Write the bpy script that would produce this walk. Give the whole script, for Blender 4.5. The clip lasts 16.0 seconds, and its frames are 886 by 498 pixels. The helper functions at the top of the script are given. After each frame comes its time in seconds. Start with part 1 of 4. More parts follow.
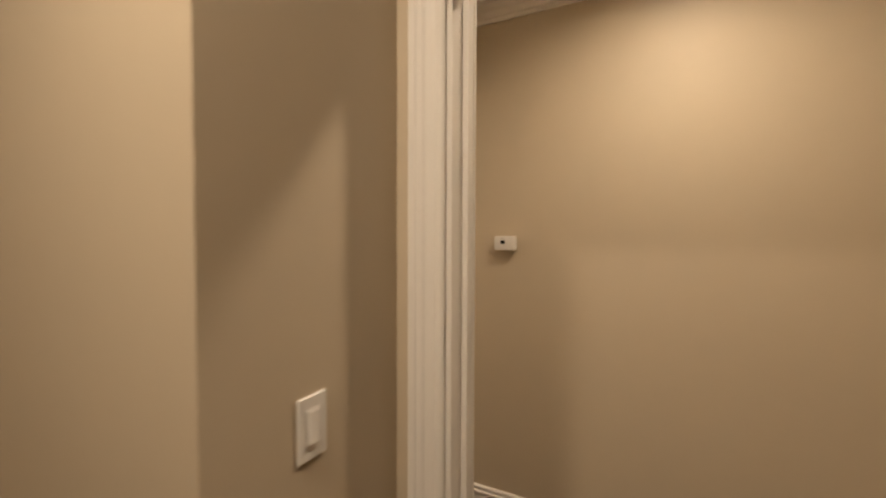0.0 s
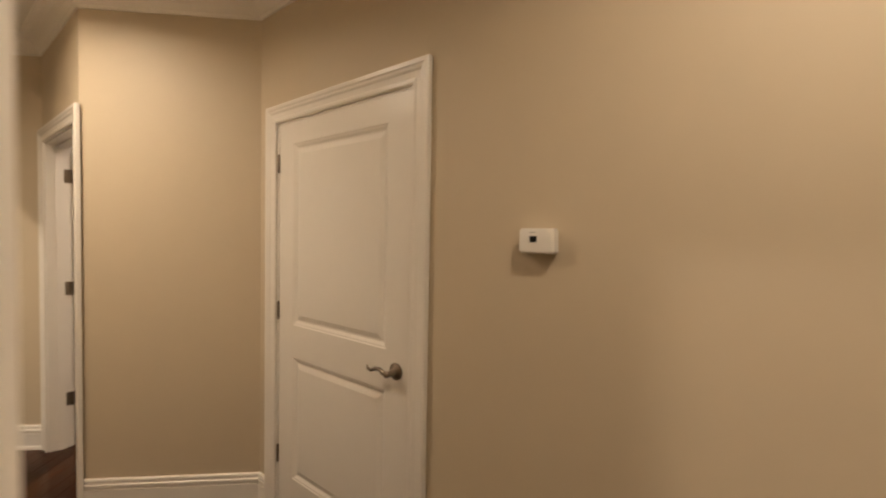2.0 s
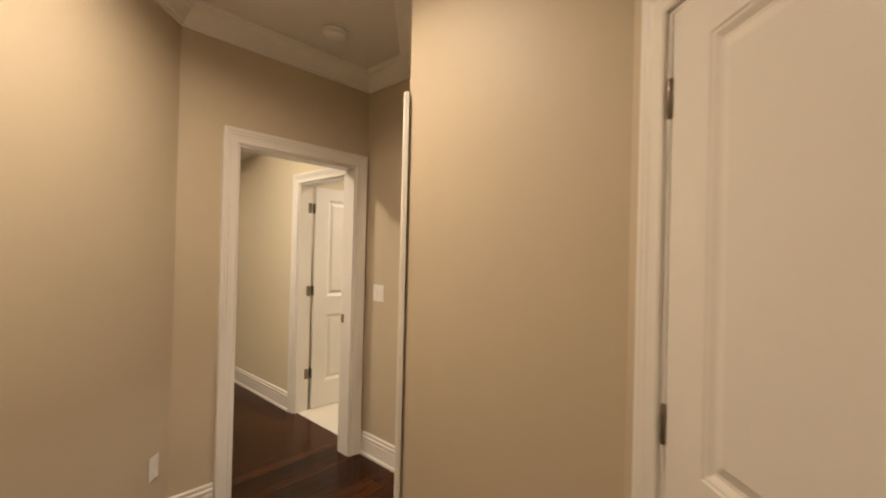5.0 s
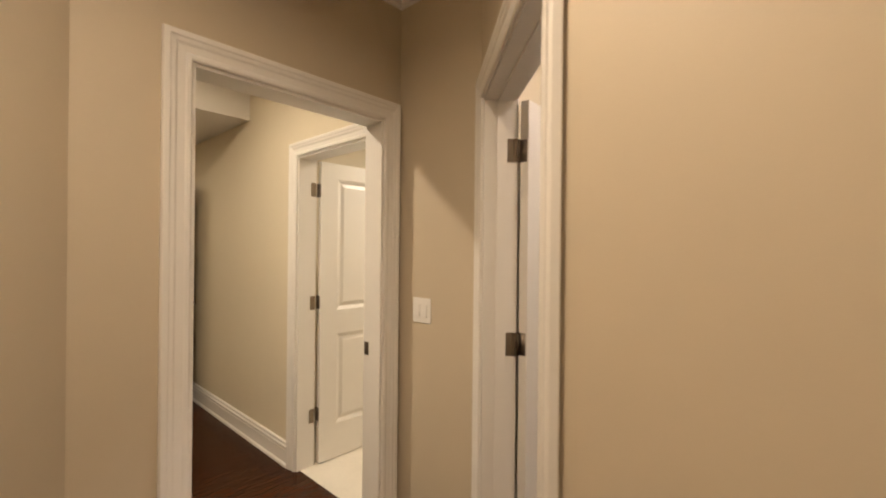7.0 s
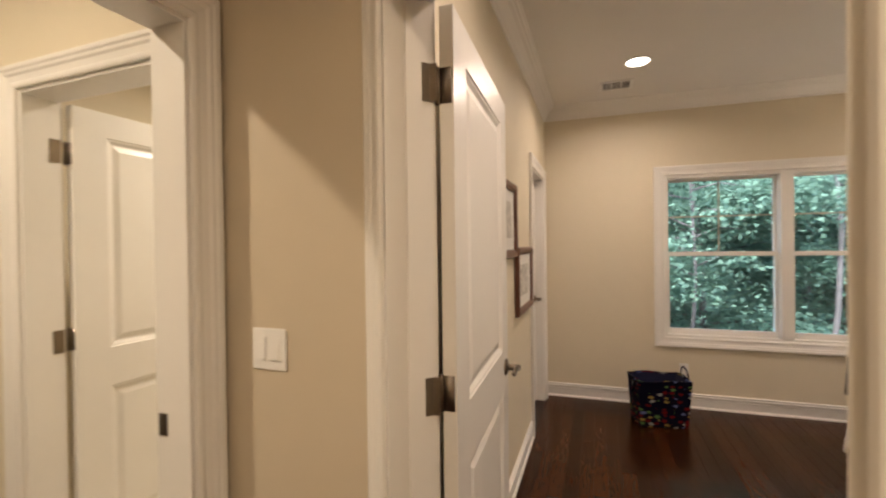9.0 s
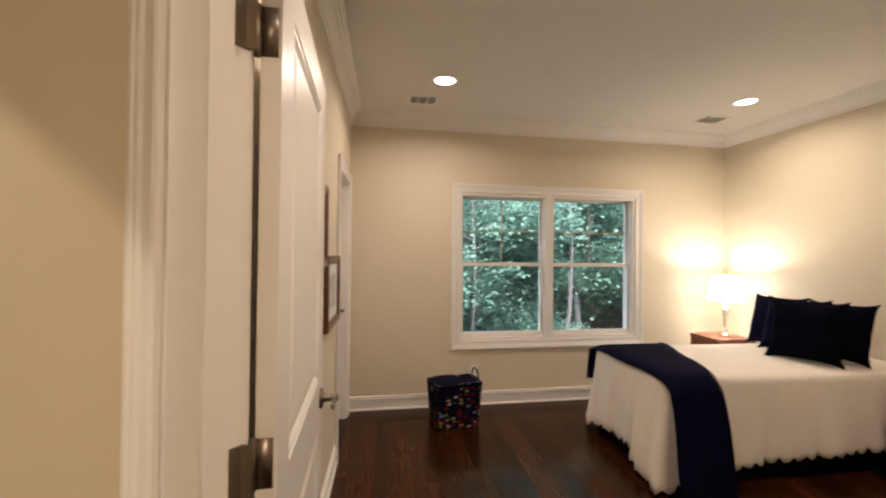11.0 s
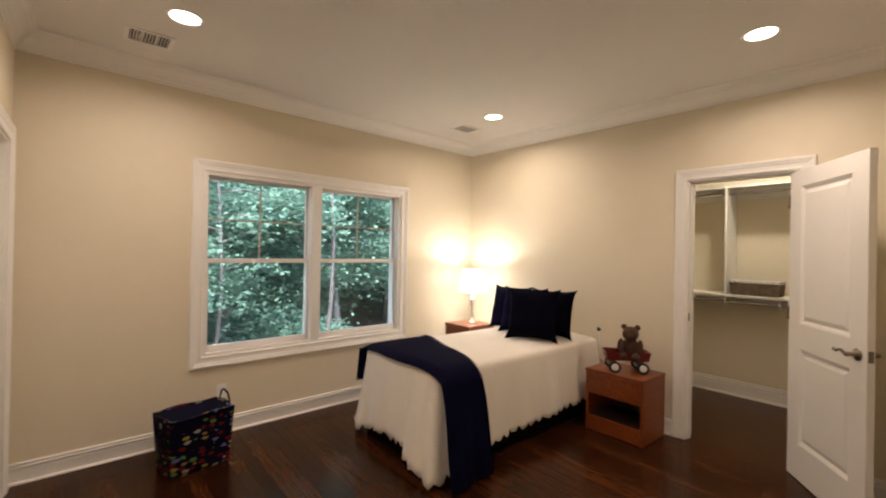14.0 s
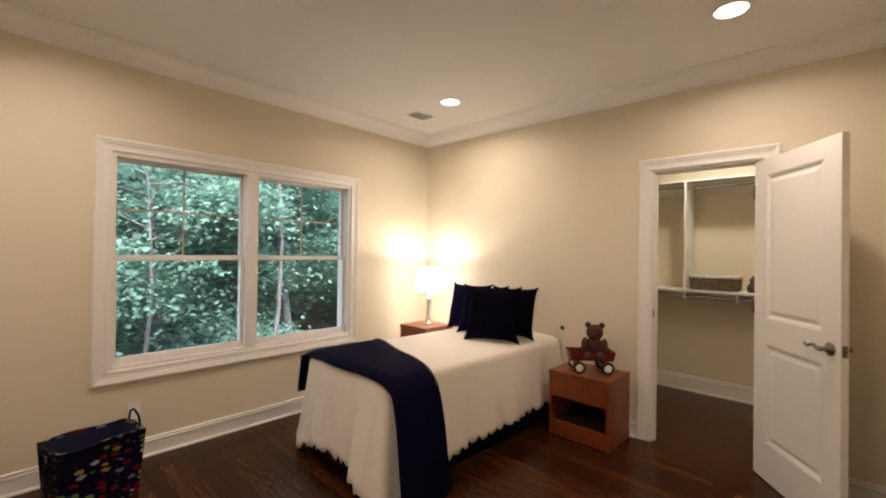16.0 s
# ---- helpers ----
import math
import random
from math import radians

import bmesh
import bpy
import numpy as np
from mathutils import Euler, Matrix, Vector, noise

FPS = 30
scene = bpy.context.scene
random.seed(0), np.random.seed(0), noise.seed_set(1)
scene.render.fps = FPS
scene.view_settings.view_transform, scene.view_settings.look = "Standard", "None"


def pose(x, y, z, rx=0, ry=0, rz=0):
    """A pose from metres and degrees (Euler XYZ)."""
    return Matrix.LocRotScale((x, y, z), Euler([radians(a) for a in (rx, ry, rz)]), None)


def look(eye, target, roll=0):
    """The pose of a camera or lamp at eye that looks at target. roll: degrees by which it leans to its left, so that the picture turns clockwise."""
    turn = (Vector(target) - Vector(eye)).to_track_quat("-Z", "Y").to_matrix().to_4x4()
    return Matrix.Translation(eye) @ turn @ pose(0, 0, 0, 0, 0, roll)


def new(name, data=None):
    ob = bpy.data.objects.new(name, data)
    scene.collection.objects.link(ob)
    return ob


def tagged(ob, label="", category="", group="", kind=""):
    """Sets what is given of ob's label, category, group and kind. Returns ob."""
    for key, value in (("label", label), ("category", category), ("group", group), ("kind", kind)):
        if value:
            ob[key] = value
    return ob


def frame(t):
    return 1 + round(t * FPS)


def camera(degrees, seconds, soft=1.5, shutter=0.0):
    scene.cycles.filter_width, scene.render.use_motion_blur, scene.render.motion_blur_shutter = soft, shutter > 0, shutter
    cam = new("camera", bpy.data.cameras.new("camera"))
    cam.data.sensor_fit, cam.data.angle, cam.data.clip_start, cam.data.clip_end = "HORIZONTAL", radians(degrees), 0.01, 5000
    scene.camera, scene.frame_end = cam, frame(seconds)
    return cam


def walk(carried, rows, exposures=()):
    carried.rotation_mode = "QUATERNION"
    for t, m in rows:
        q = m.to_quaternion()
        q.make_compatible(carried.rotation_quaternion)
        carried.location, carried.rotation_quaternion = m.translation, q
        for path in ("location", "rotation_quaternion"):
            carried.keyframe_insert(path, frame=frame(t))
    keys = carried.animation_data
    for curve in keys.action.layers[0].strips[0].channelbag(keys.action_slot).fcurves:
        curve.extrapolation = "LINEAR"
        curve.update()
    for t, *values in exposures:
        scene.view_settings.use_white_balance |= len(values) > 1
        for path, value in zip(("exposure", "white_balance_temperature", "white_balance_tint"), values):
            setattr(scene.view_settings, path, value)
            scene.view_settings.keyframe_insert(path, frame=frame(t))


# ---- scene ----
cam = camera(92.5, 16.0, soft=2.0, shutter=0.5)
PATH = [
    (0, (-0.398, -0.276, 1.499), (0.176, 1.639, 1.435), 0.2),
    (0.5, (-0.254, -0.083, 1.490), (0.380, 1.814, 1.448), 0.4),
    (1, (-0.106, 0.115, 1.482), (0.470, 2.030, 1.444), 0.5),
    (1.5, (0.010, 0.310, 1.475), (0.445, 2.261, 1.421), 0.7),
    (2, (0.118, 0.499, 1.473), (0.33, 2.486, 1.408), 1.0),
    (2.5, (0.185, 0.698, 1.483), (0.132, 2.695, 1.399), 0.7),
    (3, (0.208, 0.892, 1.482), (-0.134, 2.862, 1.413), 0.5),
    (3.5, (0.173, 1.114, 1.485), (-0.46, 3.011, 1.444), 0.7),
    (4, (0.113, 1.304, 1.476), (-0.791, 3.088, 1.464), 1.0),
    (4.5, (-0.01, 1.488, 1.476), (-1.156, 3.127, 1.482), 1.2),
    (5, (-0.208, 1.68, 1.456), (-1.561, 3.153, 1.469), 1.4),
    (7.5, (-1.35, 2.292, 1.435), (-2.685, 3.781, 1.432), 0.1),
    (8, (-1.497, 2.401, 1.432), (-2.633, 4.047, 1.425), -0.1),
    (8.5, (-1.613, 2.518, 1.434), (-2.529, 4.296, 1.419), -0.4),
    (9, (-1.692, 2.637, 1.435), (-2.376, 4.517, 1.417), -0.7),
    (11.5, (-1.833, 2.881, 1.442), (-1.351, 4.822, 1.464), 0.8),
    (12, (-1.825, 2.942, 1.443), (-1.141, 4.821, 1.463), 0.7),
    (12.5, (-1.807, 2.998, 1.444), (-0.943, 4.801, 1.462), 0.4),
    (13, (-1.802, 3.062, 1.452), (-0.778, 4.78, 1.462), 0.2),
    (13.5, (-1.802, 3.132, 1.457), (-0.64, 4.761, 1.457), 0.5),
    (14, (-1.802, 3.195, 1.442), (-0.519, 4.73, 1.452), 1.1),
    (14.5, (-1.793, 3.233, 1.435), (-0.404, 4.671, 1.468), 1.3),
    (15, (-1.747, 3.268, 1.422), (-0.297, 4.645, 1.462), 1.1),
    (15.5, (-1.679, 3.336, 1.411), (-0.221, 4.706, 1.443), 0.9),
    (16, (-1.567, 3.393, 1.396), (-0.144, 4.799, 1.413), 0.8),
]
walk(cam, [(t, look(eye, target, roll)) for t, eye, target, roll in PATH])

# ---- world and light ----
world = bpy.data.worlds.new("world")
scene.world = world
world.use_nodes = True
wn = world.node_tree.nodes
sky = wn.new("ShaderNodeTexSky")
sky.sky_type, sky.sun_disc = "NISHITA", False
sky.sun_elevation, sky.sun_rotation = radians(45), radians(197)
world.node_tree.links.new(sky.outputs[0], wn["Background"].inputs[0])
wn["Background"].inputs[1].default_value = 0.15
scene.view_settings.exposure = 2.42


def sun_lamp():
    d = bpy.data.lights.new("sun", "SUN")
    d.energy, d.angle, d.color = 5.0, radians(50), (1.0, 0.97, 0.92)
    ob = new("sun", d)
    ob.matrix_world = look((-5, -16, 17), (0, 0, 0))


sun_lamp()


def can_light(x, y, z, watts, color, spread=158, radius=0.074):
    d = bpy.data.lights.new("can_lamp", "AREA")
    d.shape, d.size, d.energy, d.color, d.spread = "DISK", radius * 2, watts * 0.19, color, radians(spread)
    ob = new("can_lamp", d)
    ob.matrix_world = pose(x, y, z)
    return ob


WARM = (1.0, 0.80, 0.67)
HALL_WARM = (1.0, 0.785, 0.575)
CEIL = 2.705
BED_CANS = [(-1.415, 5.91), (1.075, 5.94), (1.085, 3.89), (-1.415, 3.92)]
HALL_CANS = [(0.62, 0.66, 14), (-1.56, 2.12, 21), (-0.88, -0.22, 24)]
for cx, cy in BED_CANS:
    can_light(cx, cy, CEIL - 0.012, 13.2, WARM, 160)
for cx, cy, w in HALL_CANS:
    can_light(cx, cy, CEIL - 0.012, w, HALL_WARM, radius=0.050 if w == 14 else 0.10)
# three added lamps, out of view, brighten the far room and the bathroom
can_light(-3.55, 2.45, CEIL - 0.012, 31, (1.0, 0.82, 0.62), 172)
can_light(-5.55, 2.50, 2.388, 5, (1.0, 0.82, 0.62), 172)
can_light(-3.1, 4.7, CEIL - 0.012, 24, (1.0, 0.86, 0.70))
can_light(2.62, 4.30, CEIL - 0.012, 15, (1.0, 0.88, 0.72), 160)


# ---- materials ----
def material(name, color, rough=0.6, metal=0.0, noise_scale=0.0, vary=0.0, bump=0.0, bump_scale=60.0, coat=0.0, sheen=0.0):
    """A plain surface with large and small variation and a fine relief."""
    m = bpy.data.materials.new(name)
    m.use_nodes = True
    nt = m.node_tree
    b = nt.nodes["Principled BSDF"]
    b.inputs["Base Color"].default_value = (*color, 1)
    b.inputs["Roughness"].default_value = rough
    b.inputs["Metallic"].default_value = metal
    b.inputs["Coat Weight"].default_value = coat
    b.inputs["Sheen Weight"].default_value = sheen
    geo = nt.nodes.new("ShaderNodeTexCoord")
    if vary:
        n1, n2 = nt.nodes.new("ShaderNodeTexNoise"), nt.nodes.new("ShaderNodeTexNoise")
        n1.inputs["Scale"].default_value, n2.inputs["Scale"].default_value = noise_scale, noise_scale * 14
        mix = nt.nodes.new("ShaderNodeMath")
        mix.operation = "MULTIPLY_ADD"
        mix.inputs[1].default_value = 0.4
        ramp = nt.nodes.new("ShaderNodeValToRGB")
        ramp.color_ramp.elements[0].color = (*[c * (1 - vary) for c in color], 1)
        ramp.color_ramp.elements[1].color = (*[min(1, c * (1 + vary)) for c in color], 1)
        ramp.color_ramp.elements[0].position, ramp.color_ramp.elements[1].position = 0.35, 0.95
        for n in (n1, n2):
            nt.links.new(geo.outputs["Object"], n.inputs["Vector"])
        nt.links.new(n2.outputs["Fac"], mix.inputs[0])
        nt.links.new(n1.outputs["Fac"], mix.inputs[2])
        nt.links.new(mix.outputs[0], ramp.inputs[0])
        nt.links.new(ramp.outputs[0], b.inputs["Base Color"])
    if bump:
        n3, bp = nt.nodes.new("ShaderNodeTexNoise"), nt.nodes.new("ShaderNodeBump")
        n3.inputs["Scale"].default_value = bump_scale
        n3.inputs["Detail"].default_value = 4
        bp.inputs["Strength"].default_value, bp.inputs["Distance"].default_value = bump, 0.003
        nt.links.new(geo.outputs["Object"], n3.inputs["Vector"])
        nt.links.new(n3.outputs["Fac"], bp.inputs["Height"])
        nt.links.new(bp.outputs[0], b.inputs["Normal"])
    return m


def glow(name, color, strength):
    m = bpy.data.materials.new(name)
    m.use_nodes = True
    b = m.node_tree.nodes["Principled BSDF"]
    b.inputs["Base Color"].default_value = (*color, 1)
    b.inputs["Emission Color"].default_value = (*color, 1)
    b.inputs["Emission Strength"].default_value = strength
    return m


def dull(m, level):
    m.node_tree.nodes["Principled BSDF"].inputs["Specular IOR Level"].default_value = level


def wood(name, dark, light, rough, scale=(1, 1, 1), ring=6.0, coat=0.0, per_object=0.0):
    """Wood grain stretched along the object's x axis."""
    m = bpy.data.materials.new(name)
    m.use_nodes = True
    nt = m.node_tree
    b = nt.nodes["Principled BSDF"]
    b.inputs["Roughness"].default_value = rough
    b.inputs["Coat Weight"].default_value = coat
    b.inputs["Coat Roughness"].default_value = 0.12
    tc, mp = nt.nodes.new("ShaderNodeTexCoord"), nt.nodes.new("ShaderNodeMapping")
    mp.inputs["Scale"].default_value = (scale[0] * 1.2, scale[1] * 14, scale[2] * 14)
    n1 = nt.nodes.new("ShaderNodeTexNoise")
    n1.inputs["Scale"].default_value, n1.inputs["Detail"].default_value, n1.inputs["Distortion"].default_value = ring, 8, 1.2
    nt.links.new(tc.outputs["Object"], mp.inputs[0])
    src = mp.outputs[0]
    if per_object:
        info, add = nt.nodes.new("ShaderNodeObjectInfo"), nt.nodes.new("ShaderNodeVectorMath")
        mul = nt.nodes.new("ShaderNodeMath")
        mul.operation, mul.inputs[1].default_value = "MULTIPLY", 40
        nt.links.new(info.outputs["Random"], mul.inputs[0])
        nt.links.new(src, add.inputs[0])
        nt.links.new(mul.outputs[0], add.inputs[1])
        src = add.outputs[0]
    nt.links.new(src, n1.inputs["Vector"])
    ramp = nt.nodes.new("ShaderNodeValToRGB")
    ramp.color_ramp.elements[0].color, ramp.color_ramp.elements[1].color = (*dark, 1), (*light, 1)
    ramp.color_ramp.elements[0].position, ramp.color_ramp.elements[1].position = 0.3, 0.72
    nt.links.new(n1.outputs["Fac"], ramp.inputs[0])
    out = ramp.outputs[0]
    if per_object:
        hsv, rng = nt.nodes.new("ShaderNodeHueSaturation"), nt.nodes.new("ShaderNodeMapRange")
        rng.inputs[3].default_value, rng.inputs[4].default_value = 1 - per_object, 1 + per_object
        nt.links.new(info.outputs["Random"], rng.inputs[0])
        nt.links.new(rng.outputs[0], hsv.inputs["Value"])
        nt.links.new(out, hsv.inputs["Color"])
        out = hsv.outputs[0]
    nt.links.new(out, b.inputs["Base Color"])
    bp = nt.nodes.new("ShaderNodeBump")
    bp.inputs["Strength"].default_value, bp.inputs["Distance"].default_value = 0.12, 0.004
    nt.links.new(n1.outputs["Fac"], bp.inputs["Height"])
    nt.links.new(bp.outputs[0], b.inputs["Normal"])
    return m


PAINT_HALL = material("beige_wall_paint", (0.565, 0.484, 0.360), 0.55, 0, 0.8, 0.025, 0.10, 180)
PAINT_BED = material("cream_wall_paint", (0.70, 0.622, 0.474), 0.6, 0, 0.8, 0.025, 0.10, 180)
PAINT_CEIL = material("white_ceiling_paint", (0.74, 0.71, 0.66), 0.8, 0, 0.6, 0.02, 0.08, 140)
TRIM = material("white_gloss_trim_paint", (0.80, 0.77, 0.72), 0.32, 0, 1.5, 0.02, 0.04, 90)
BRONZE = material("satin_nickel", (0.23, 0.19, 0.15), 0.34, 1.0, 8, 0.15, 0.03, 200)
PLASTIC = material("white_plastic", (0.80, 0.78, 0.74), 0.35, 0, 5, 0.02)
BLACK = material("dark_display", (0.02, 0.02, 0.02), 0.2)
FLOOR_BASE = material("floor_joint", (0.012, 0.007, 0.005), 0.6, 0, 3, 0.2)
PLANK = wood("dark_stained_oak_plank", (0.020, 0.0064, 0.0021), (0.056, 0.0176, 0.0052), 0.20, ring=5.0, coat=0.0, per_object=0.5)
dull(PLANK, 0.17)
TILE = material("pale_stone_tile", (0.62, 0.58, 0.50), 0.3, 0, 3, 0.08, 0.03)
NAVY = material("navy_cloth", (0.003, 0.003, 0.015), 0.9, 0, 6, 0.15, 0.5, 500)
dull(NAVY, 0.05)
NAVY_DARK = material("dark_navy_cloth", (0.002, 0.002, 0.006), 0.92, 0, 6, 0.15, 0.5, 500)
dull(NAVY_DARK, 0.04)
CREAM_CLOTH = material("cream_cotton", (0.78, 0.72, 0.62), 0.92, 0, 2, 0.04, 0.7, 260, sheen=0.2)
VALANCE = material("dark_bed_skirt_cloth", (0.004, 0.004, 0.008), 0.95, 0, 4, 0.2, 0.3, 300)
dull(VALANCE, 0.1)
CHERRY = wood("cherry_wood", (0.145, 0.030, 0.0062), (0.27, 0.063, 0.0130), 0.35, ring=3.0, coat=0.2)
# cherry darkened to near black: the shade inside the nightstands is in the colour
CAVITY = wood("cherry_wood_in_shade", (0.010, 0.004, 0.002), (0.020, 0.007, 0.003), 0.6)
GLOW_CAN = glow("lit_can_lens", (1.0, 0.94, 0.84), 1.6)


# ---- building helpers ----
def part(name, bm, mat, parent=None, label="", kind="", smooth=False):
    me = bpy.data.meshes.new(name)
    bmesh.ops.recalc_face_normals(bm, faces=bm.faces)
    if smooth:
        for f in bm.faces:
            f.smooth = True
    bm.to_mesh(me)
    bm.free()
    for m in (mat if isinstance(mat, (list, tuple)) else [mat]):
        me.materials.append(m)
    ob = new(name, me)
    if parent:
        ob.parent = parent
    return tagged(ob, label=label, kind=kind)


def thing(name, label, category, m, group=""):
    ob = new(name)
    ob.empty_display_size = 0.1
    ob.matrix_basis = m
    return tagged(ob, label, category, group)


def box(bm, x0, y0, z0, x1, y1, z1, bevel=0.0, m=None):
    g = bmesh.ops.create_cube(bm, size=1)["verts"]
    for v in g:
        v.co = Vector(((x0 + x1) / 2 + v.co.x * (x1 - x0), (y0 + y1) / 2 + v.co.y * (y1 - y0), (z0 + z1) / 2 + v.co.z * (z1 - z0)))
        if m:
            v.co = m @ v.co
    if bevel:
        es = list({e for v in g for e in v.link_edges})
        bmesh.ops.bevel(bm, geom=es, offset=bevel, segments=2, affect="EDGES")
    return bm


def tube(bm, rings, closed_ends=True):
    """Skin a list of rings of equal length."""
    vs = [[bm.verts.new(p) for p in r] for r in rings]
    n = len(vs[0])
    for a, b in zip(vs, vs[1:]):
        for i in range(n):
            bm.faces.new((a[i], a[(i + 1) % n], b[(i + 1) % n], b[i]))
    if closed_ends:
        bm.faces.new(vs[0][::-1])
        bm.faces.new(vs[-1])
    return bm


def lathe(bm, profile, n=24, center=(0, 0), m=None):
    rings = [[Vector((center[0] + max(r, 0.0004) * math.cos(2 * math.pi * i / n), center[1] + max(r, 0.0004) * math.sin(2 * math.pi * i / n), z)) for i in range(n)] for r, z in profile]
    if m:
        rings = [[m @ p for p in r] for r in rings]
    return tube(bm, rings)


def pipe(bm, points, radius, n=8):
    """A round bar along points; radius may be a list."""
    pts = [Vector(p) for p in points]
    rings = []
    side = None
    for i, p in enumerate(pts):
        d = (pts[min(i + 1, len(pts) - 1)] - pts[max(i - 1, 0)]).normalized()
        if side is None:
            side = d.orthogonal().normalized()
        side = (side - d * side.dot(d)).normalized()
        up = d.cross(side)
        r = radius[i] if isinstance(radius, (list, tuple)) else radius
        rings.append([p + (side * math.cos(2 * math.pi * k / n) + up * math.sin(2 * math.pi * k / n)) * r for k in range(n)])
    return tube(bm, rings)


def sweep(bm, path, profile, closed=False):
    """Sweep a profile of (out, z) along a flat path; the room lies to the right of the way. Corners are mitred."""
    pts = [Vector((p[0], p[1], 0)) for p in path]
    n = len(pts)
    rings = []
    for i, p in enumerate(pts):
        a = (p - pts[i - 1]).normalized() if (closed or i > 0) else None
        b = (pts[(i + 1) % n] - p).normalized() if (closed or i < n - 1) else None
        a, b = a or b, b or a
        na, nb = Vector((a.y, -a.x, 0)), Vector((b.y, -b.x, 0))
        mid = (na + nb) / (1 + na.dot(nb))
        rings.append([p + mid * o + Vector((0, 0, z)) for o, z in profile])
    if closed:
        rings.append(rings[0])
        vs = [[bm.verts.new(q) for q in r] for r in rings[:-1]]
        vs.append(vs[0])
        k = len(profile)
        for r0, r1 in zip(vs, vs[1:]):
            for i in range(k):
                bm.faces.new((r0[i], r0[(i + 1) % k], r1[(i + 1) % k], r1[i]))
    else:
        tube(bm, rings)
    return bm


BASE_PROFILE = [(0, 0), (0.026, 0), (0.026, 0.012), (0.020, 0.020), (0.015, 0.022), (0.015, 0.102), (0.010, 0.106), (0.010, 0.115), (0.019, 0.119), (0.019, 0.131), (0.010, 0.136), (0.010, 0.143), (0.015, 0.147), (0.013, 0.156), (0, 0.160)]
CROWN_PROFILE = [(0, CEIL), (0, CEIL - 0.115), (0.010, CEIL - 0.113), (0.014, CEIL - 0.098), (0.020, CEIL - 0.094), (0.034, CEIL - 0.070), (0.056, CEIL - 0.044), (0.074, CEIL - 0.034), (0.078, CEIL - 0.026), (0.090, CEIL - 0.022), (0.096, CEIL - 0.010), (0.104, CEIL - 0.008), (0.106, CEIL)]
CASING_PROFILE = [(0.0, 0.0), (0.0, 0.010), (0.006, 0.014), (0.016, 0.014), (0.022, 0.011), (0.044, 0.013), (0.052, 0.018), (0.062, 0.019), (0.068, 0.023), (0.082, 0.023), (0.086, 0.018), (0.086, 0.0)]


def span(p0, p1):
    p0, p1 = Vector((*p0, 0)), Vector((*p1, 0))
    u = (p1 - p0).normalized()
    return p0, u, Vector((u.y, -u.x, 0)), (p1 - p0).length


def wall(name, p0, p1, thick, openings=(), front=None, back=None, z1=CEIL + 0.1, e0=0.0, e1=0.0):
    """A wall whose face runs from p0 to p1 with the room on its right; openings are (from, to, sill, head)."""
    o, u, nrm, length = span(p0, p1)
    bm = bmesh.new()
    s = -e0
    pieces = []
    for a, b, zb, zt in sorted(openings):
        pieces += [(s, a, 0, z1), (a, b, zt, z1)]
        if zb > 0:
            pieces.append((a, b, 0, zb))
        s = b
    pieces.append((s, length + e1, 0, z1))
    for a, b, c, d in pieces:
        if b - a < 1e-4:
            continue
        p = [o + u * q - nrm * w + Vector((0, 0, h)) for h in (c, d) for q, w in ((a, 0), (b, 0), (b, thick), (a, thick))]
        vs = [bm.verts.new(q) for q in p]
        for i, f in enumerate(((0, 1, 5, 4), (2, 3, 7, 6), (0, 3, 2, 1), (4, 5, 6, 7), (1, 2, 6, 5), (3, 0, 4, 7))):
            fc = bm.faces.new([vs[k] for k in f])
            fc.material_index = 0 if i == 0 else 1
    return part(name, bm, [front, back or front], label="", kind="structure")


def door_frame(name, p0, p1, thick, a, b, head=2.03, both=True, label=""):
    """Lining, stop and mitred casing of a doorway in a wall like wall()'s."""
    o, u, nrm, _ = span(p0, p1)
    frame_ob = new(name)
    tagged(frame_ob, kind="structure")
    L = 0.018

    def loc(s, d, z):
        return o + u * s + nrm * d + Vector((0, 0, z))

    bm = bmesh.new()
    M = Matrix((( u.x, nrm.x, 0, o.x), (u.y, nrm.y, 0, o.y), (0, 0, 1, 0), (0, 0, 0, 1)))
    box(bm, a - 0.001, -thick - 0.001, 0, a + L, 0.001, head, m=M)
    box(bm, b - L, -thick - 0.001, 0, b + 0.001, 0.001, head, m=M)
    box(bm, a + L, -thick - 0.001, head - L, b - L, 0.001, head + 0.001, m=M)
    part("jamb", bm, TRIM, frame_ob, kind="structure")
    for side in ((0, 1), (1, -1)) if both else ((0, 1),):
        base = 0.002 if side[0] == 0 else -thick - 0.002
        bm = bmesh.new()
        rings = []
        r = 0.006
        for s, z, ds, dz in ((a + r, 0, -1, 0), (a + r, head - r, -1, 1), (b - r, head - r, 1, 1), (b - r, 0, 1, 0)):
            rings.append([loc(s + ds * w, base + side[1] * d, z + dz * w) for w, d in CASING_PROFILE])
        tube(bm, rings)
        part("casing", bm, TRIM, frame_ob, kind="structure")
    return frame_ob, M


def door_stop(frame_ob, M, a, b, y0, y1, head=2.03):
    bm = bmesh.new()
    L = 0.018
    box(bm, a + L, y0, 0, a + L + 0.011, y1, head - L, 0.002, m=M)
    box(bm, b - L - 0.011, y0, 0, b - L, y1, head - L, 0.002, m=M)
    box(bm, a + L + 0.011, y0, head - L - 0.011, b - L - 0.011, y1, head - L, 0.002, m=M)
    part("stop", bm, TRIM, frame_ob, kind="structure")


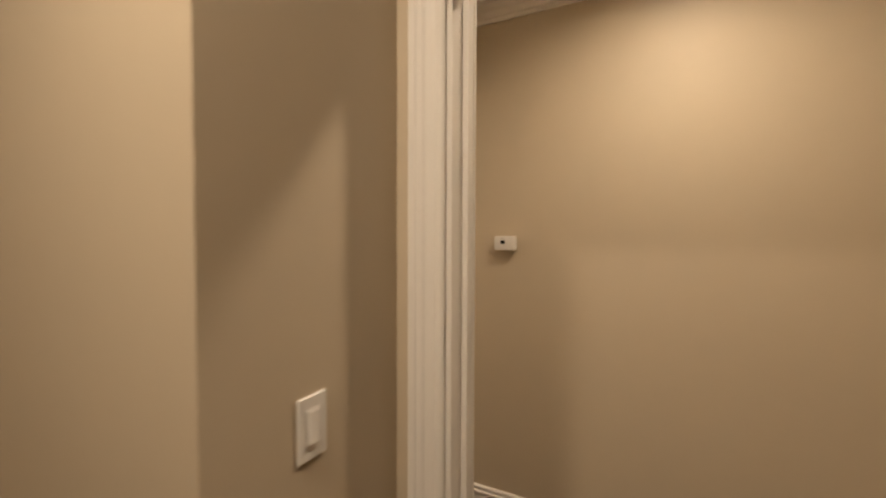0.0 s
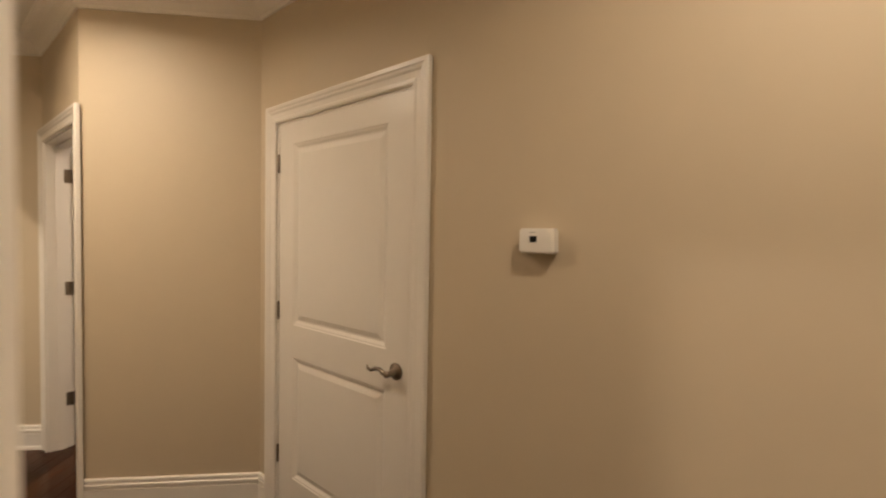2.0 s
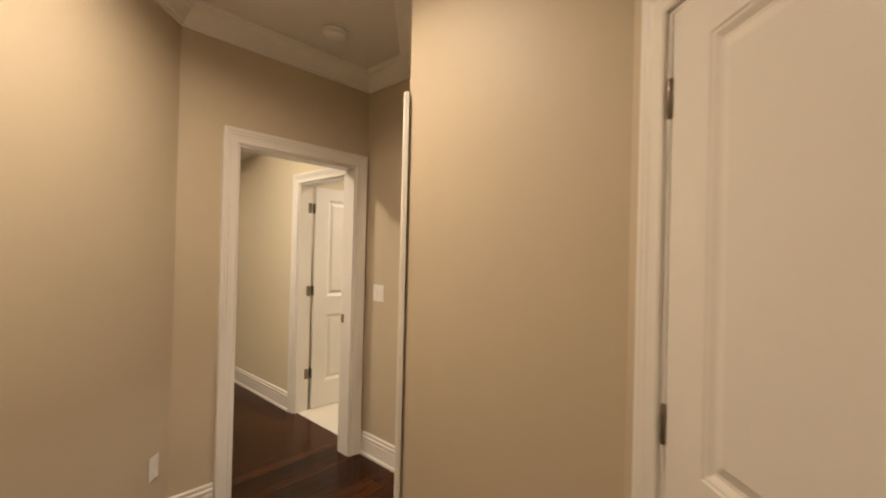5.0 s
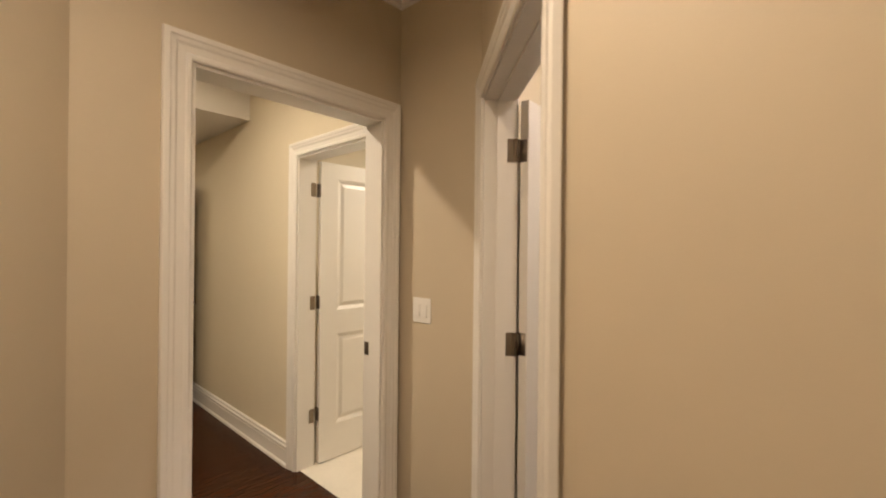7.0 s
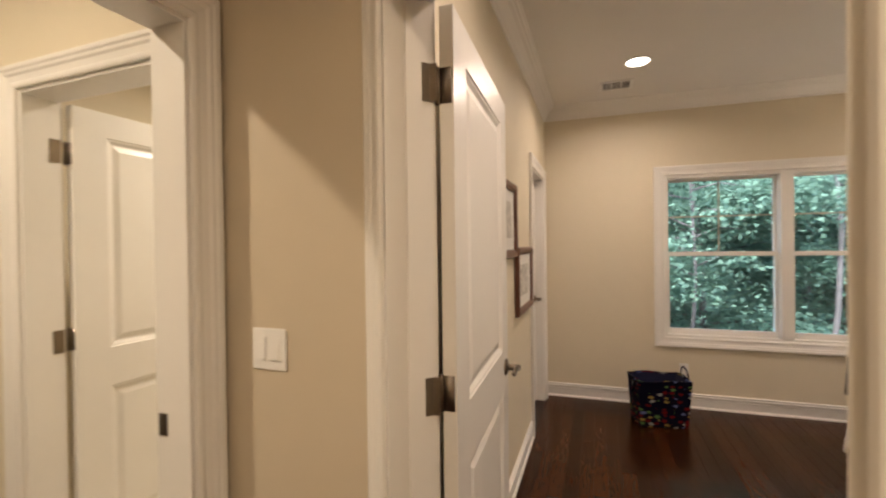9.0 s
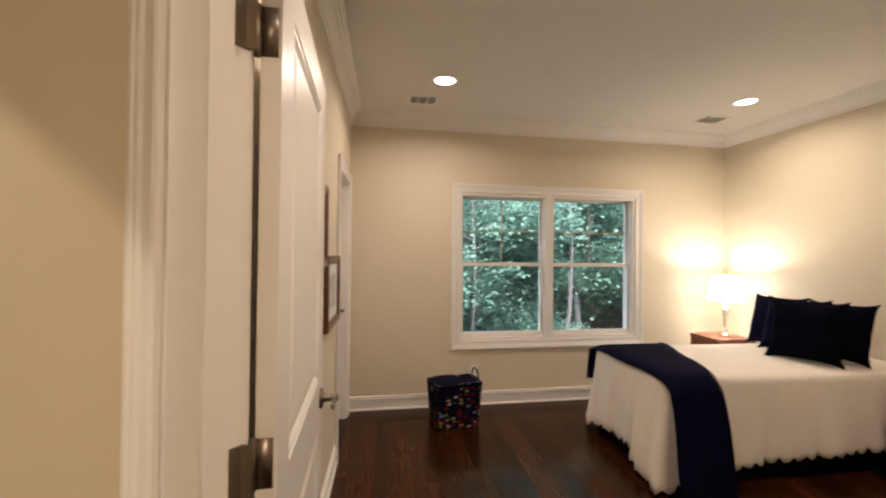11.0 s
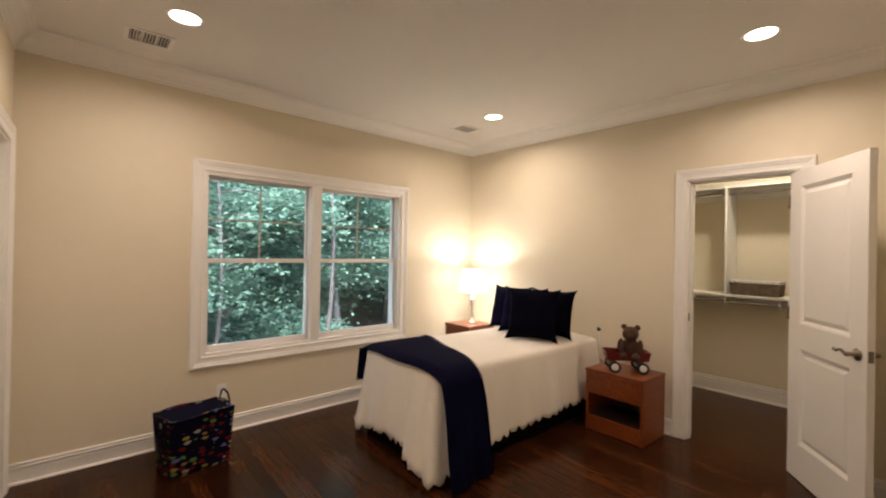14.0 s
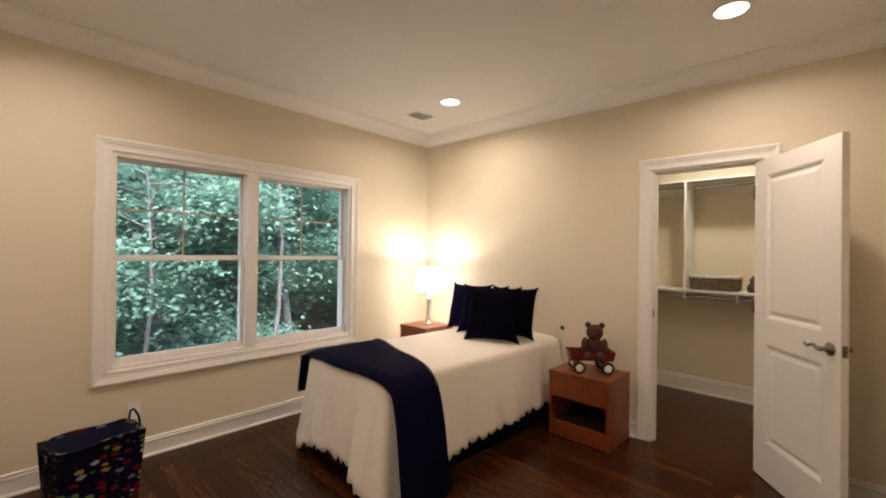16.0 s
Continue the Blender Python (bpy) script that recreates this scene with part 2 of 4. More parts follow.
def leaf_mesh(w, h=2.005, t=0.035, z0=0.008):
    """A two-panel door leaf from x 0 to w, raised fields on both faces."""
    bm = bmesh.new()
    st = 0.125
    rects = [(st, 0.232, w - st, 0.845), (st, 1.008, w - st, h - 0.105)]
    xs = [0, st, w - st, w]
    zs = [0, rects[0][1], rects[0][3], rects[1][1], rects[1][3], h]
    for sgn in (1, -1):
        y = sgn * t / 2
        for i in range(3):
            for j in range(5):
                if i == 1 and j in (1, 3):
                    continue
                q = [(xs[i], y, zs[j]), (xs[i + 1], y, zs[j]), (xs[i + 1], y, zs[j + 1]), (xs[i], y, zs[j + 1])]
                bm.faces.new([bm.verts.new(p) for p in q])
        for x0, za, x1, zb in rects:
            loops = []
            for ins, dep in ((0, 0), (0.004, 0.003), (0.010, 0.004), (0.022, 0.011), (0.030, 0.011), (0.052, 0.004)):
                yy = y - sgn * dep
                loops.append([bm.verts.new(p) for p in ((x0 + ins, yy, za + ins), (x1 - ins, yy, za + ins), (x1 - ins, yy, zb - ins), (x0 + ins, yy, zb - ins))])
            for a, b in zip(loops, loops[1:]):
                for k in range(4):
                    bm.faces.new((a[k], a[(k + 1) % 4], b[(k + 1) % 4], b[k]))
            bm.faces.new(loops[-1])
    for q in (((0, -t / 2, 0), (0, t / 2, 0), (0, t / 2, h), (0, -t / 2, h)), ((w, -t / 2, 0), (w, t / 2, 0), (w, t / 2, h), (w, -t / 2, h)),
              ((0, -t / 2, 0), (w, -t / 2, 0), (w, t / 2, 0), (0, t / 2, 0)), ((0, -t / 2, h), (w, -t / 2, h), (w, t / 2, h), (0, t / 2, h))):
        bm.faces.new([bm.verts.new(p) for p in q])
    bmesh.ops.remove_doubles(bm, verts=bm.verts, dist=0.0001)
    bmesh.ops.translate(bm, verts=bm.verts, vec=(0, 0, z0))
    return bm


def lever(parent, w, t, y_side, z=0.940, label="satin nickel lever handle", toward=-1):
    """A curved lever on the face at y_side, pointing to the hinge side."""
    x, s = w - 0.065, y_side
    bm = bmesh.new()
    m = Matrix.Translation((x, s * t / 2, z)) @ Euler((radians(-90 * s), 0, 0)).to_matrix().to_4x4()
    lathe(bm, [(0, -0.001), (0.033, -0.001), (0.034, 0.004), (0.029, 0.009), (0.016, 0.012), (0.013, 0.018), (0.012, 0.040), (0.013, 0.052), (0.010, 0.060), (0, 0.062)], 20, m=m)
    y = s * (t / 2 + 0.050)
    pts = [(x, y, z), (x + toward * 0.020, y, z + 0.002), (x + toward * 0.042, y, z + 0.013), (x + toward * 0.066, y, z + 0.010), (x + toward * 0.088, y, z - 0.001), (x + toward * 0.106, y, z + 0.002), (x + toward * 0.116, y - s * 0.004, z + 0.012)]
    pipe(bm, pts, [0.011, 0.010, 0.008, 0.0075, 0.007, 0.006, 0.004], 8)
    return part("door_handle", bm, BRONZE, parent, label, smooth=True)


def hinge(parent, z, t, flip=1, plates=True, open_leaf=False):
    bm = bmesh.new()
    y = flip * (t / 2 + 0.004)
    lathe(bm, [(0, z - 0.047), (0.004, z - 0.046), (0.0065, z - 0.044), (0.0065, z + 0.044), (0.004, z + 0.046), (0, z + 0.047)], 10, (-0.003, y))
    if open_leaf:
        box(bm, -0.0025, -flip * 0.012, z - 0.043, -0.0005, y, z + 0.043, 0)
    return part("hinge", bm, BRONZE, parent, smooth=True)


def door(name, pin, angle, w, label, swing=1, handles=(1, -1), flip_hinge=1, category="door", open_leaf=False, toward=-1):
    """A leaf whose hinge edge is at pin; it runs along its own x axis, turned by angle."""
    t = 0.035
    ob = thing(name, label, category, pose(pin[0], pin[1], 0, 0, 0, angle))
    ob["kind"] = "structure"
    part("leaf", leaf_mesh(w), TRIM, ob)
    for z in (0.33, 1.075, 1.82):
        hinge(ob, z, t, flip_hinge, open_leaf=open_leaf)
    for s in handles:
        lever(ob, w, t, s, toward=toward)
    bm = bmesh.new()
    box(bm, w - 0.0015, -0.0125, 0.910, w + 0.0015, 0.0125, 0.970, 0.001)
    box(bm, w, -0.006, 0.932, w + 0.011, 0.006, 0.948, 0.002)
    part("latch_plate", bm, BRONZE, ob, "satin nickel latch plate")
    return ob


def hinge_leaf_on_jamb(frame_ob, M, s, y0, sgn, zs=(0.33, 1.075, 1.82), width=0.034):
    for z in zs:
        bm = bmesh.new()
        box(bm, min(s, s + sgn * 0.0025), y0, z - 0.044, max(s, s + sgn * 0.0025), y0 + width, z + 0.044, 0.0008, m=M)
        part("hinge_plate", bm, BRONZE, frame_ob, kind="structure")


# ---- the plan ----
K = math.sqrt(0.5)
TH = 0.12
FS = 0.627
HALL = [(-2.70, 2.355), (-2.70, 3.565), (-2.21, 3.565), (-1.511, 2.873), (-0.615, 2.873), (1.90, 0.355), (1.10, FS - 1.10), (FS - 1.44, 1.44), (-1.785, 1.44)]
BED = [(-2.165, 3.69), (-2.160, 6.765), (1.735, 6.915), (1.872, 3.00), (-1.475, 3.00)]
HEAD = 2.027
# wall D with the hall doorway
wD = (HALL[0], HALL[1])
wall("wall_west_hall", *wD, TH, [(0.295, 1.113, 0, 2.045)], PAINT_HALL, PAINT_BED, e0=0.3)
fD, MD = door_frame("door_frame_1", *wD, TH, 0.295, 1.113, head=2.045)
wS = (HALL[1], HALL[2])
wall("wall_switch", (-2.82, 3.565), HALL[2], TH, [], PAINT_HALL, PAINT_BED, e1=0.04)
# diagonal doorway to the bedroom
wB = (HALL[2], HALL[3])
lenB = math.hypot(HALL[3][0] - HALL[2][0], HALL[3][1] - HALL[2][1])
aB, bB = lenB - 0.905, lenB - 0.058
wall("wall_bedroom_door", *wB, TH, [(aB, bB, 0, HEAD)], PAINT_HALL, PAINT_BED)
fB, MB = door_frame("door_frame_2", *wB, TH, aB, bB)
door_stop(fB, MB, aB, bB, -0.085, -0.050)
wall("wall_facet", HALL[3], HALL[4], TH, [], PAINT_HALL, PAINT_BED, e1=0.05)
wT = (HALL[4], HALL[5])
wall("wall_thermostat", *wT, TH, [(0.165, 1.12, 0, HEAD)], PAINT_HALL)
fT, MT = door_frame("door_frame_3", *wT, TH, 0.165, 1.12, both=False)
wall("wall_hall_end", HALL[5], HALL[6], TH, [], PAINT_HALL, e0=0.1, e1=0.1)
# wall that the walk begins behind
w0 = (HALL[6], HALL[7])
j_l = math.hypot(-0.05 - HALL[6][0], 0.677 - HALL[6][1])
wall("wall_first_doorway", *w0, TH, [(j_l - 0.83, j_l, 0, 2.13)], PAINT_HALL)
f0, M0 = door_frame("door_frame_4", *w0, TH, j_l - 0.83, j_l, head=2.13)
door_stop(f0, M0, j_l - 0.83, j_l, -0.07, -0.035, 2.13)
wall("wall_hall_south", HALL[7], HALL[8], TH, [], PAINT_HALL, e1=0.1)
wall("wall_hall_southwest", HALL[8], HALL[0], TH, [], PAINT_HALL, e0=0.0)
# first room
bm = bmesh.new()
foot = [(-1.06, 0.86), (-0.55, 0.35), (-0.223, 0.677), (-0.308, 0.762), (-0.550, 0.520), (-0.99, 0.93)]
tube(bm, [[Vector((x, y, z)) for x, y in foot] for z in (0, CEIL + 0.1)])
part("wall_vestibule", bm, PAINT_HALL, kind="structure")
wall("wall_first_room_west", (-2.4, -1.9), (-2.4, 0.86), TH, [], PAINT_HALL, e0=0.1, e1=0.1)
wall("wall_first_room_back", (-2.4, 0.86), (-1.06, 0.86), TH, [], PAINT_HALL)
wall("wall_first_room_east", (1.02, -0.49), (1.02, -1.9), TH, [], PAINT_HALL, e0=0.1, e1=0.1)
wall("wall_first_room_south", (1.02, -1.9), (-2.4, -1.9), TH, [], PAINT_HALL)
# bedroom
wall("wall_pictures", BED[0], BED[1], TH, [(5.875 - 3.69, 6.60 - 3.69, 0, HEAD)], PAINT_BED, e0=0.1, e1=0.12)
fP, MP = door_frame("door_frame_5", BED[0], BED[1], TH, 5.875 - 3.69, 6.60 - 3.69, both=False)
WX0, WX1, WZ0, WZ1 = 1.020, 2.858, 0.605, 2.018
wall("wall_window", BED[1], BED[2], 0.16, [(WX0, WX1, WZ0, WZ1)], PAINT_BED, e0=0.1, e1=0.12)
CL0, CL1 = 2.385, 3.078
wall("wall_closet", BED[2], BED[3], TH, [(CL0, CL1, 0, 2.039)], PAINT_BED, e1=0.12)
fC, MC = door_frame("door_frame_6", BED[2], BED[3], TH, CL0, CL1, head=2.039)
door_stop(fC, MC, CL0, CL1, -0.07, -0.04, 2.039)
wall("wall_bedroom_south", BED[3], BED[4], 0.0 + 0.06, [], PAINT_BED, e0=0.0)
# closet
wall("wall_closet_north", (1.89, 5.45), (3.38, 5.45), TH, [], PAINT_BED, e1=0.12)
wall("wall_closet_back", (3.38, 5.45), (3.38, 3.20), TH, [], PAINT_BED, e1=0.12)
wall("wall_closet_south", (3.38, 3.20), (1.975, 3.20), TH, [], PAINT_BED)
# room beyond the hall doorway, and the bathroom off it
BX0, BX1 = -3.69, -2.925
wall("wall_yellow", (-6.55, 3.575), (-2.82, 3.575), TH, [(BX0 + 6.55, BX1 + 6.55, 0, HEAD)], PAINT_BED, e0=0.12)
fR, MR = door_frame("door_frame_7", (-6.55, 3.575), (-2.82, 3.575), TH, BX0 + 6.55, BX1 + 6.55)
wall("wall_far_west", (-6.55, 1.2), (-6.55, 3.575), TH, [], PAINT_BED, e0=0.12)
wall("wall_far_south", (-2.82, 1.2), (-6.55, 1.2), TH, [], PAINT_BED)
wall("wall_far_east", (-2.82, 2.07), (-2.82, 1.2), TH, [], PAINT_BED, e1=0.12)
wall("wall_bath_west", (-4.3, 3.695), (-4.3, 5.9), TH, [], PAINT_BED, e1=0.12)
wall("wall_bath_north", (-4.3, 5.9), (-2.285, 5.9), TH, [], PAINT_BED)
bm = box(bmesh.new(), -6.55, 1.2, 2.40, -4.42, 3.575, CEIL)
part("ceiling_soffit", bm, PAINT_CEIL, kind="structure")
# floor and ceiling
bm = box(bmesh.new(), -6.8, -2.1, -0.20, 3.6, 6.98, -0.012)
part("floor", bm, FLOOR_BASE, kind="structure")
bm = box(bmesh.new(), -4.3, 3.60, -0.012, -2.29, 5.9, 0.0)
part("floor_tiles", bm, TILE, kind="structure")
bm = box(bmesh.new(), -6.8, -2.1, CEIL, 3.6, 7.10, CEIL + 0.2)
part("ceiling", bm, PAINT_CEIL, kind="structure")

# crown and baseboards
def crown(name, path):
    part(name, sweep(bmesh.new(), path, CROWN_PROFILE, closed=True), TRIM, kind="structure")


crown("crown_moulding", HALL)
crown("crown_moulding", [(-2.165, 3.66), BED[1], BED[2], BED[3], (-1.505, 3.00)])


def base(path, tall=1.0):
    part("baseboard", sweep(bmesh.new(), path, [(o, z * tall) for o, z in BASE_PROFILE]), TRIM, kind="structure")


def along(p0, p1, s):
    o, u, nrm, length = span(p0, p1)
    q = o + u * s
    return (q.x, q.y)


C = 0.083
base([along(*w0, j_l + C), HALL[7], HALL[8], HALL[0], along(*wD, 0.295 - C)])
base([HALL[1], along(*wS, 0.485)])
base([HALL[3], HALL[4], along(*wT, 0.165 - C)])
base([along(*wT, 1.12 + C), HALL[5], HALL[6]])
base([(-2.165, 3.72), (-2.165, 5.875 - C)], 0.79)
base([(-2.163, 6.60 + C), BED[1], BED[2], along(BED[2], BED[3], CL0 - C)], 0.79)
base([along(BED[2], BED[3], CL1 + C), BED[3], (-1.38, 3.00)], 0.79)
base([(1.975, 5.45), (3.38, 5.45), (3.38, 3.20)])
base([(-6.55, 1.2), (-6.55, 3.575), (BX0 - C, 3.575)])
base([(-0.55, 0.35), (-0.235, 0.665)])

# doors
door("door_1", along(*wT, 0.186), -45, 0.915, "closed white two-panel closet door beside the thermostat", handles=(-1,), flip_hinge=-1)
for o_ in [o for o in scene.objects if o.name == "door_1"]:
    o_.location += Vector((K, K, 0)) * 0.019
door("door_2", (-2.030, 3.605), 92.6, 0.79, "open white two-panel bedroom door standing against the cream wall", handles=(-1,), flip_hinge=1, open_leaf=True)
door("door_3", (-3.672, 3.725), 88, 0.725, "open white two-panel bathroom door over pale tiles", handles=(1, -1), open_leaf=True)
door("door_4", (1.852, 3.878), 216.5, 0.72, "open white two-panel closet door with nickel lever", handles=(1, -1), flip_hinge=-1)
door("door_5", (-2.865, 2.665), 184, 0.75, "open white two-panel door beyond the hall doorway", handles=(1, -1))
door("door_6", (-6.00, 3.50), -7, 0.73, "open white door in the far room beside the cream wall", handles=(1, -1))
door("door_7", (-2.250, 5.895), 90, 0.69, "closed white two-panel door in the picture wall", handles=(-1,))

# ---- window ----
GLASS = bpy.data.materials.new("window_glass")
GLASS.use_nodes = True
_b = GLASS.node_tree.nodes["Principled BSDF"]
_b.inputs["Base Color"].default_value = (0.97, 1, 0.99, 1)
_b.inputs["Roughness"].default_value = 0.0
_b.inputs["IOR"].default_value = 1.1
_b.inputs["Transmission Weight"].default_value = 1.0


# tan tone holds the warm room light and dimness between the panes
BAR = material("dimmed_glazing_bar", (0.42, 0.36, 0.28), 0.5)


def window_unit():
    win = tagged(new("window_1"), "white double-hung twin window with divided upper panes", "window", kind="structure")
    o, u, nrm, _ = span(BED[1], BED[2])
    win.matrix_basis = Matrix(((u.x, -nrm.x, 0, o.x), (u.y, -nrm.y, 0, o.y), (0, 0, 1, 0), (0, 0, 0, 1)))
    y = 0.0
    bm = bmesh.new()
    rings = []
    for sx, z, ds, dz in ((WX0 + 0.005, WZ0 + 0.005, -1, -1), (WX0 + 0.005, WZ1 - 0.005, -1, 1), (WX1 - 0.005, WZ1 - 0.005, 1, 1), (WX1 - 0.005, WZ0 + 0.005, 1, -1)):
        rings.append([Vector((sx + ds * w, y - 0.002 - d, z + dz * w)) for w, d in CASING_PROFILE])
    vs = [[bm.verts.new(p) for p in r] for r in rings]
    for r0, r1 in zip(vs, vs[1:] + vs[:1]):
        for i in range(len(r0)):
            bm.faces.new((r0[i], r0[(i + 1) % len(r0)], r1[(i + 1) % len(r0)], r1[i]))
    part("casing", bm, TRIM, win, kind="structure")
    bm = bmesh.new()
    d0, d1 = y - 0.001, y + 0.16
    box(bm, WX0, d0, WZ0, WX0 + 0.03, d1, WZ1)
    box(bm, WX1 - 0.03, d0, WZ0, WX1, d1, WZ1)
    box(bm, WX0 + 0.03, d0, WZ1 - 0.03, WX1 - 0.03, d1, WZ1)
    box(bm, WX0 + 0.03, d0, WZ0, WX1 - 0.03, d1, WZ0 + 0.025)
    xm = 1.927
    box(bm, xm - 0.045, y - 0.004, WZ0 + 0.025, xm + 0.045, d1 - 0.002, WZ1 - 0.03, 0.004)
    part("window_frame", bm, TRIM, win, kind="structure")
    for x0, x1 in ((WX0 + 0.03, xm - 0.045), (xm + 0.045, WX1 - 0.03)):
        zm = 1.333
        for z0, z1, yy, upper in ((WZ0 + 0.025, zm + 0.018, y + 0.045, False), (zm - 0.018, WZ1 - 0.03, y + 0.085, True)):
            bm = bmesh.new()
            f = 0.022 if not upper else 0.020
            zb = z0 + (0.048 if not upper else 0.034)
            zt = z1 - (0.036 if not upper else 0.02)
            box(bm, x0 + 0.001, yy, z0, x0 + f, yy + 0.034, z1, 0.003)
            box(bm, x1 - f, yy, z0, x1 - 0.001, yy + 0.034, z1, 0.003)
            box(bm, x0 + f, yy + 0.001, z0, x1 - f, yy + 0.033, zb, 0.003)
            box(bm, x0 + f, yy + 0.001, zt, x1 - f, yy + 0.033, z1, 0.003)
            sash = part("sash", bm, TRIM, win, kind="structure")
            if upper:
                bm = bmesh.new()
                zc = (zb + zt) / 2
                box(bm, x0 + f, yy + 0.013, zc - 0.006, x1 - f, yy + 0.021, zc + 0.006, 0.001)
                box(bm, (x0 + x1) / 2 - 0.006, yy + 0.0125, zb, (x0 + x1) / 2 + 0.006, yy + 0.0215, zt, 0.001)
                part("glazing_bar", bm, BAR, win, kind="structure")
            bm = bmesh.new()
            box(bm, x0 + f - 0.004, yy + 0.0155, zb - 0.004, x1 - f + 0.004, yy + 0.0185, zt + 0.004)
            pane = part("pane", bm, GLASS, win, kind="structure")
            pane.visible_shadow = False


window_unit()


# ---- fittings ----
def can(x, y, z=CEIL):
    ob = thing("recessed_ceiling_light", "lit round recessed ceiling light with white trim ring", "ceiling light", pose(x, y, z), "recessed ceiling lights")
    bm = bmesh.new()
    n = 32
    rings = [[Vector((r * math.cos(2 * math.pi * i / n), r * math.sin(2 * math.pi * i / n), z)) for i in range(n)] for r, z in ((0.074, -0.001), (0.092, -0.001), (0.095, -0.004), (0.090, -0.007), (0.076, -0.006))]
    vs = [[bm.verts.new(p) for p in r] for r in rings]
    for a, b in zip(vs, vs[1:] + vs[:1]):
        for i in range(n):
            bm.faces.new((a[i], a[(i + 1) % n], b[(i + 1) % n], b[i]))
    part("trim_ring", bm, PLASTIC, ob, smooth=True)
    bm = lathe(bmesh.new(), [(0, -0.001), (0.074, -0.001), (0.074, -0.005), (0, -0.007)], 32)
    part("lens", bm, GLOW_CAN, ob, "glowing lens")
    return ob


for cx, cy in BED_CANS:
    can(cx, cy)
for cx, cy, w in HALL_CANS:
    can(cx, cy)
# assumed fixtures for the added far room and bathroom lamps
can(-3.55, 2.45)
can(-5.55, 2.50, 2.40)
can(-3.1, 4.7)
can(2.62, 4.30)



def on_wall(p0, p1, s, z, proud=0.0):
    """A pose on a wall: x along it to the right as seen from the room, z up, y into the room."""
    o, u, nrm, _ = span(p0, p1)
    q = o + u * s + nrm * proud
    m = Matrix(((u.x, nrm.x, 0, q.x), (u.y, nrm.y, 0, q.y), (0, 0, 1, z), (0, 0, 0, 1)))
    return m


def switch_plate(m, gangs, label):
    ob = thing("light_switch", label, "light switch", m)
    w = 0.035 + 0.023 * (gangs - 1)
    part("plate", box(bmesh.new(), -w, 0.0005, -0.0575, w, 0.006, 0.0575, 0.003), PLASTIC, ob)
    for i in range(gangs):
        cx = (i - (gangs - 1) / 2) * 0.046
        bm = box(bmesh.new(), cx - 0.0165, 0.006, -0.033, cx + 0.0165, 0.0075, 0.033, 0.001)
        part("rocker_frame", bm, PLASTIC, ob)
        bm = box(bmesh.new(), cx - 0.013, 0.007, -0.029, cx + 0.013, 0.0115, 0.029, 0.002)
        for v in bm.verts:
            if v.co.z > 0 and v.co.y > 0.009:
                v.co.y -= 0.003
        part("rocker", bm, PLASTIC, ob)
    return ob


def outlet(m, label="white duplex wall outlet above the baseboard"):
    ob = thing("wall_outlet", label, "outlet", m)
    part("plate", box(bmesh.new(), -0.035, 0.0005, -0.0575, 0.035, 0.006, 0.0575, 0.003), PLASTIC, ob)
    for z in (-0.02, 0.02):
        part("socket", lathe(bmesh.new(), [(0, 0.0055), (0.0165, 0.0055), (0.0165, 0.0085), (0, 0.0085)], 16, m=Matrix.Translation((0, 0, z)) @ Euler((radians(-90), 0, 0)).to_matrix().to_4x4()), PLASTIC, ob)
    return ob



def s_on(p0, p1, x, y):
    o, u, nrm, _ = span(p0, p1)
    return (Vector((x, y, 0)) - o).dot(u)


def thermostat():
    ob = thing("thermostat", "white rectangular thermostat with a small dark display", "thermostat", on_wall(*wT, s_on(*wT, 0.521, 1.696), 1.461))
    bm = box(bmesh.new(), -0.055, 0.0, -0.036, 0.055, 0.040, 0.036, 0.005)
    for v in bm.verts:
        v.co.z += (0.004 if v.co.z > 0 else -0.004) * (1 - (v.co.x / 0.055) ** 2)
    part("housing", bm, PLASTIC, ob)
    part("display", box(bmesh.new(), -0.019, 0.0398, -0.004, 0.003, 0.0410, 0.014, 0.0), BLACK, ob)
    for x, z in ((0.022, 0.010), (0.034, 0.010), (0.022, -0.004), (0.034, -0.004)):
        part("button", box(bmesh.new(), x - 0.004, 0.0395, z - 0.003, x + 0.004, 0.0418, z + 0.003, 0.0008), PLASTIC, ob)
    part("printed_line", box(bmesh.new(), -0.02, 0.0398, 0.023, 0.0, 0.0405, 0.0255), material("grey_print", (0.4, 0.4, 0.4), 0.6), ob)


thermostat()
switch_plate(on_wall(*wS, -2.537 + 2.70, 1.157), 2, "white double rocker switch on the beige hall wall")
switch_plate(on_wall((-0.55, 0.35), (-0.223, 0.677), 0.20, 1.165), 1, "white single rocker switch beside the first doorway")
outlet(on_wall(HALL[8], HALL[0], math.hypot(0.915, 0.915) - 0.13, 0.38), "white wall outlet low on the beige hall wall")
outlet(on_wall(BED[1], BED[2], 1.17, 0.325), "white wall outlet under the window")

# strike plates and hinge plates on the linings
for m_, s_, y_, sg_ in ((M0, j_l - 0.018, -0.060, -1), (MD, 1.113 - 0.018, -0.112, -1), (MC, CL0 + 0.018, -0.036, 1)):
    bm = bmesh.new()
    x0, x1 = sorted((s_, s_ + sg_ * 0.0022))
    box(bm, x0, y_, 0.93, x1, y_ + 0.030, 0.99, 0.0006, m=m_)
    box(bm, min(x0, s_ + sg_ * 0.003), y_ + 0.007, 0.945, max(x1, s_ + sg_ * 0.003), y_ + 0.020, 0.975, 0.0004, m=m_)
    part("strike_plate", bm, BRONZE, kind="structure")
hinge_leaf_on_jamb(fB, MB, aB + 0.018, -0.118, 1)
hinge_leaf_on_jamb(fD, MD, 0.295 + 0.018, -0.118, 1)
hinge_leaf_on_jamb(fR, MR, BX0 + 6.55 + 0.018, -0.118, 1)
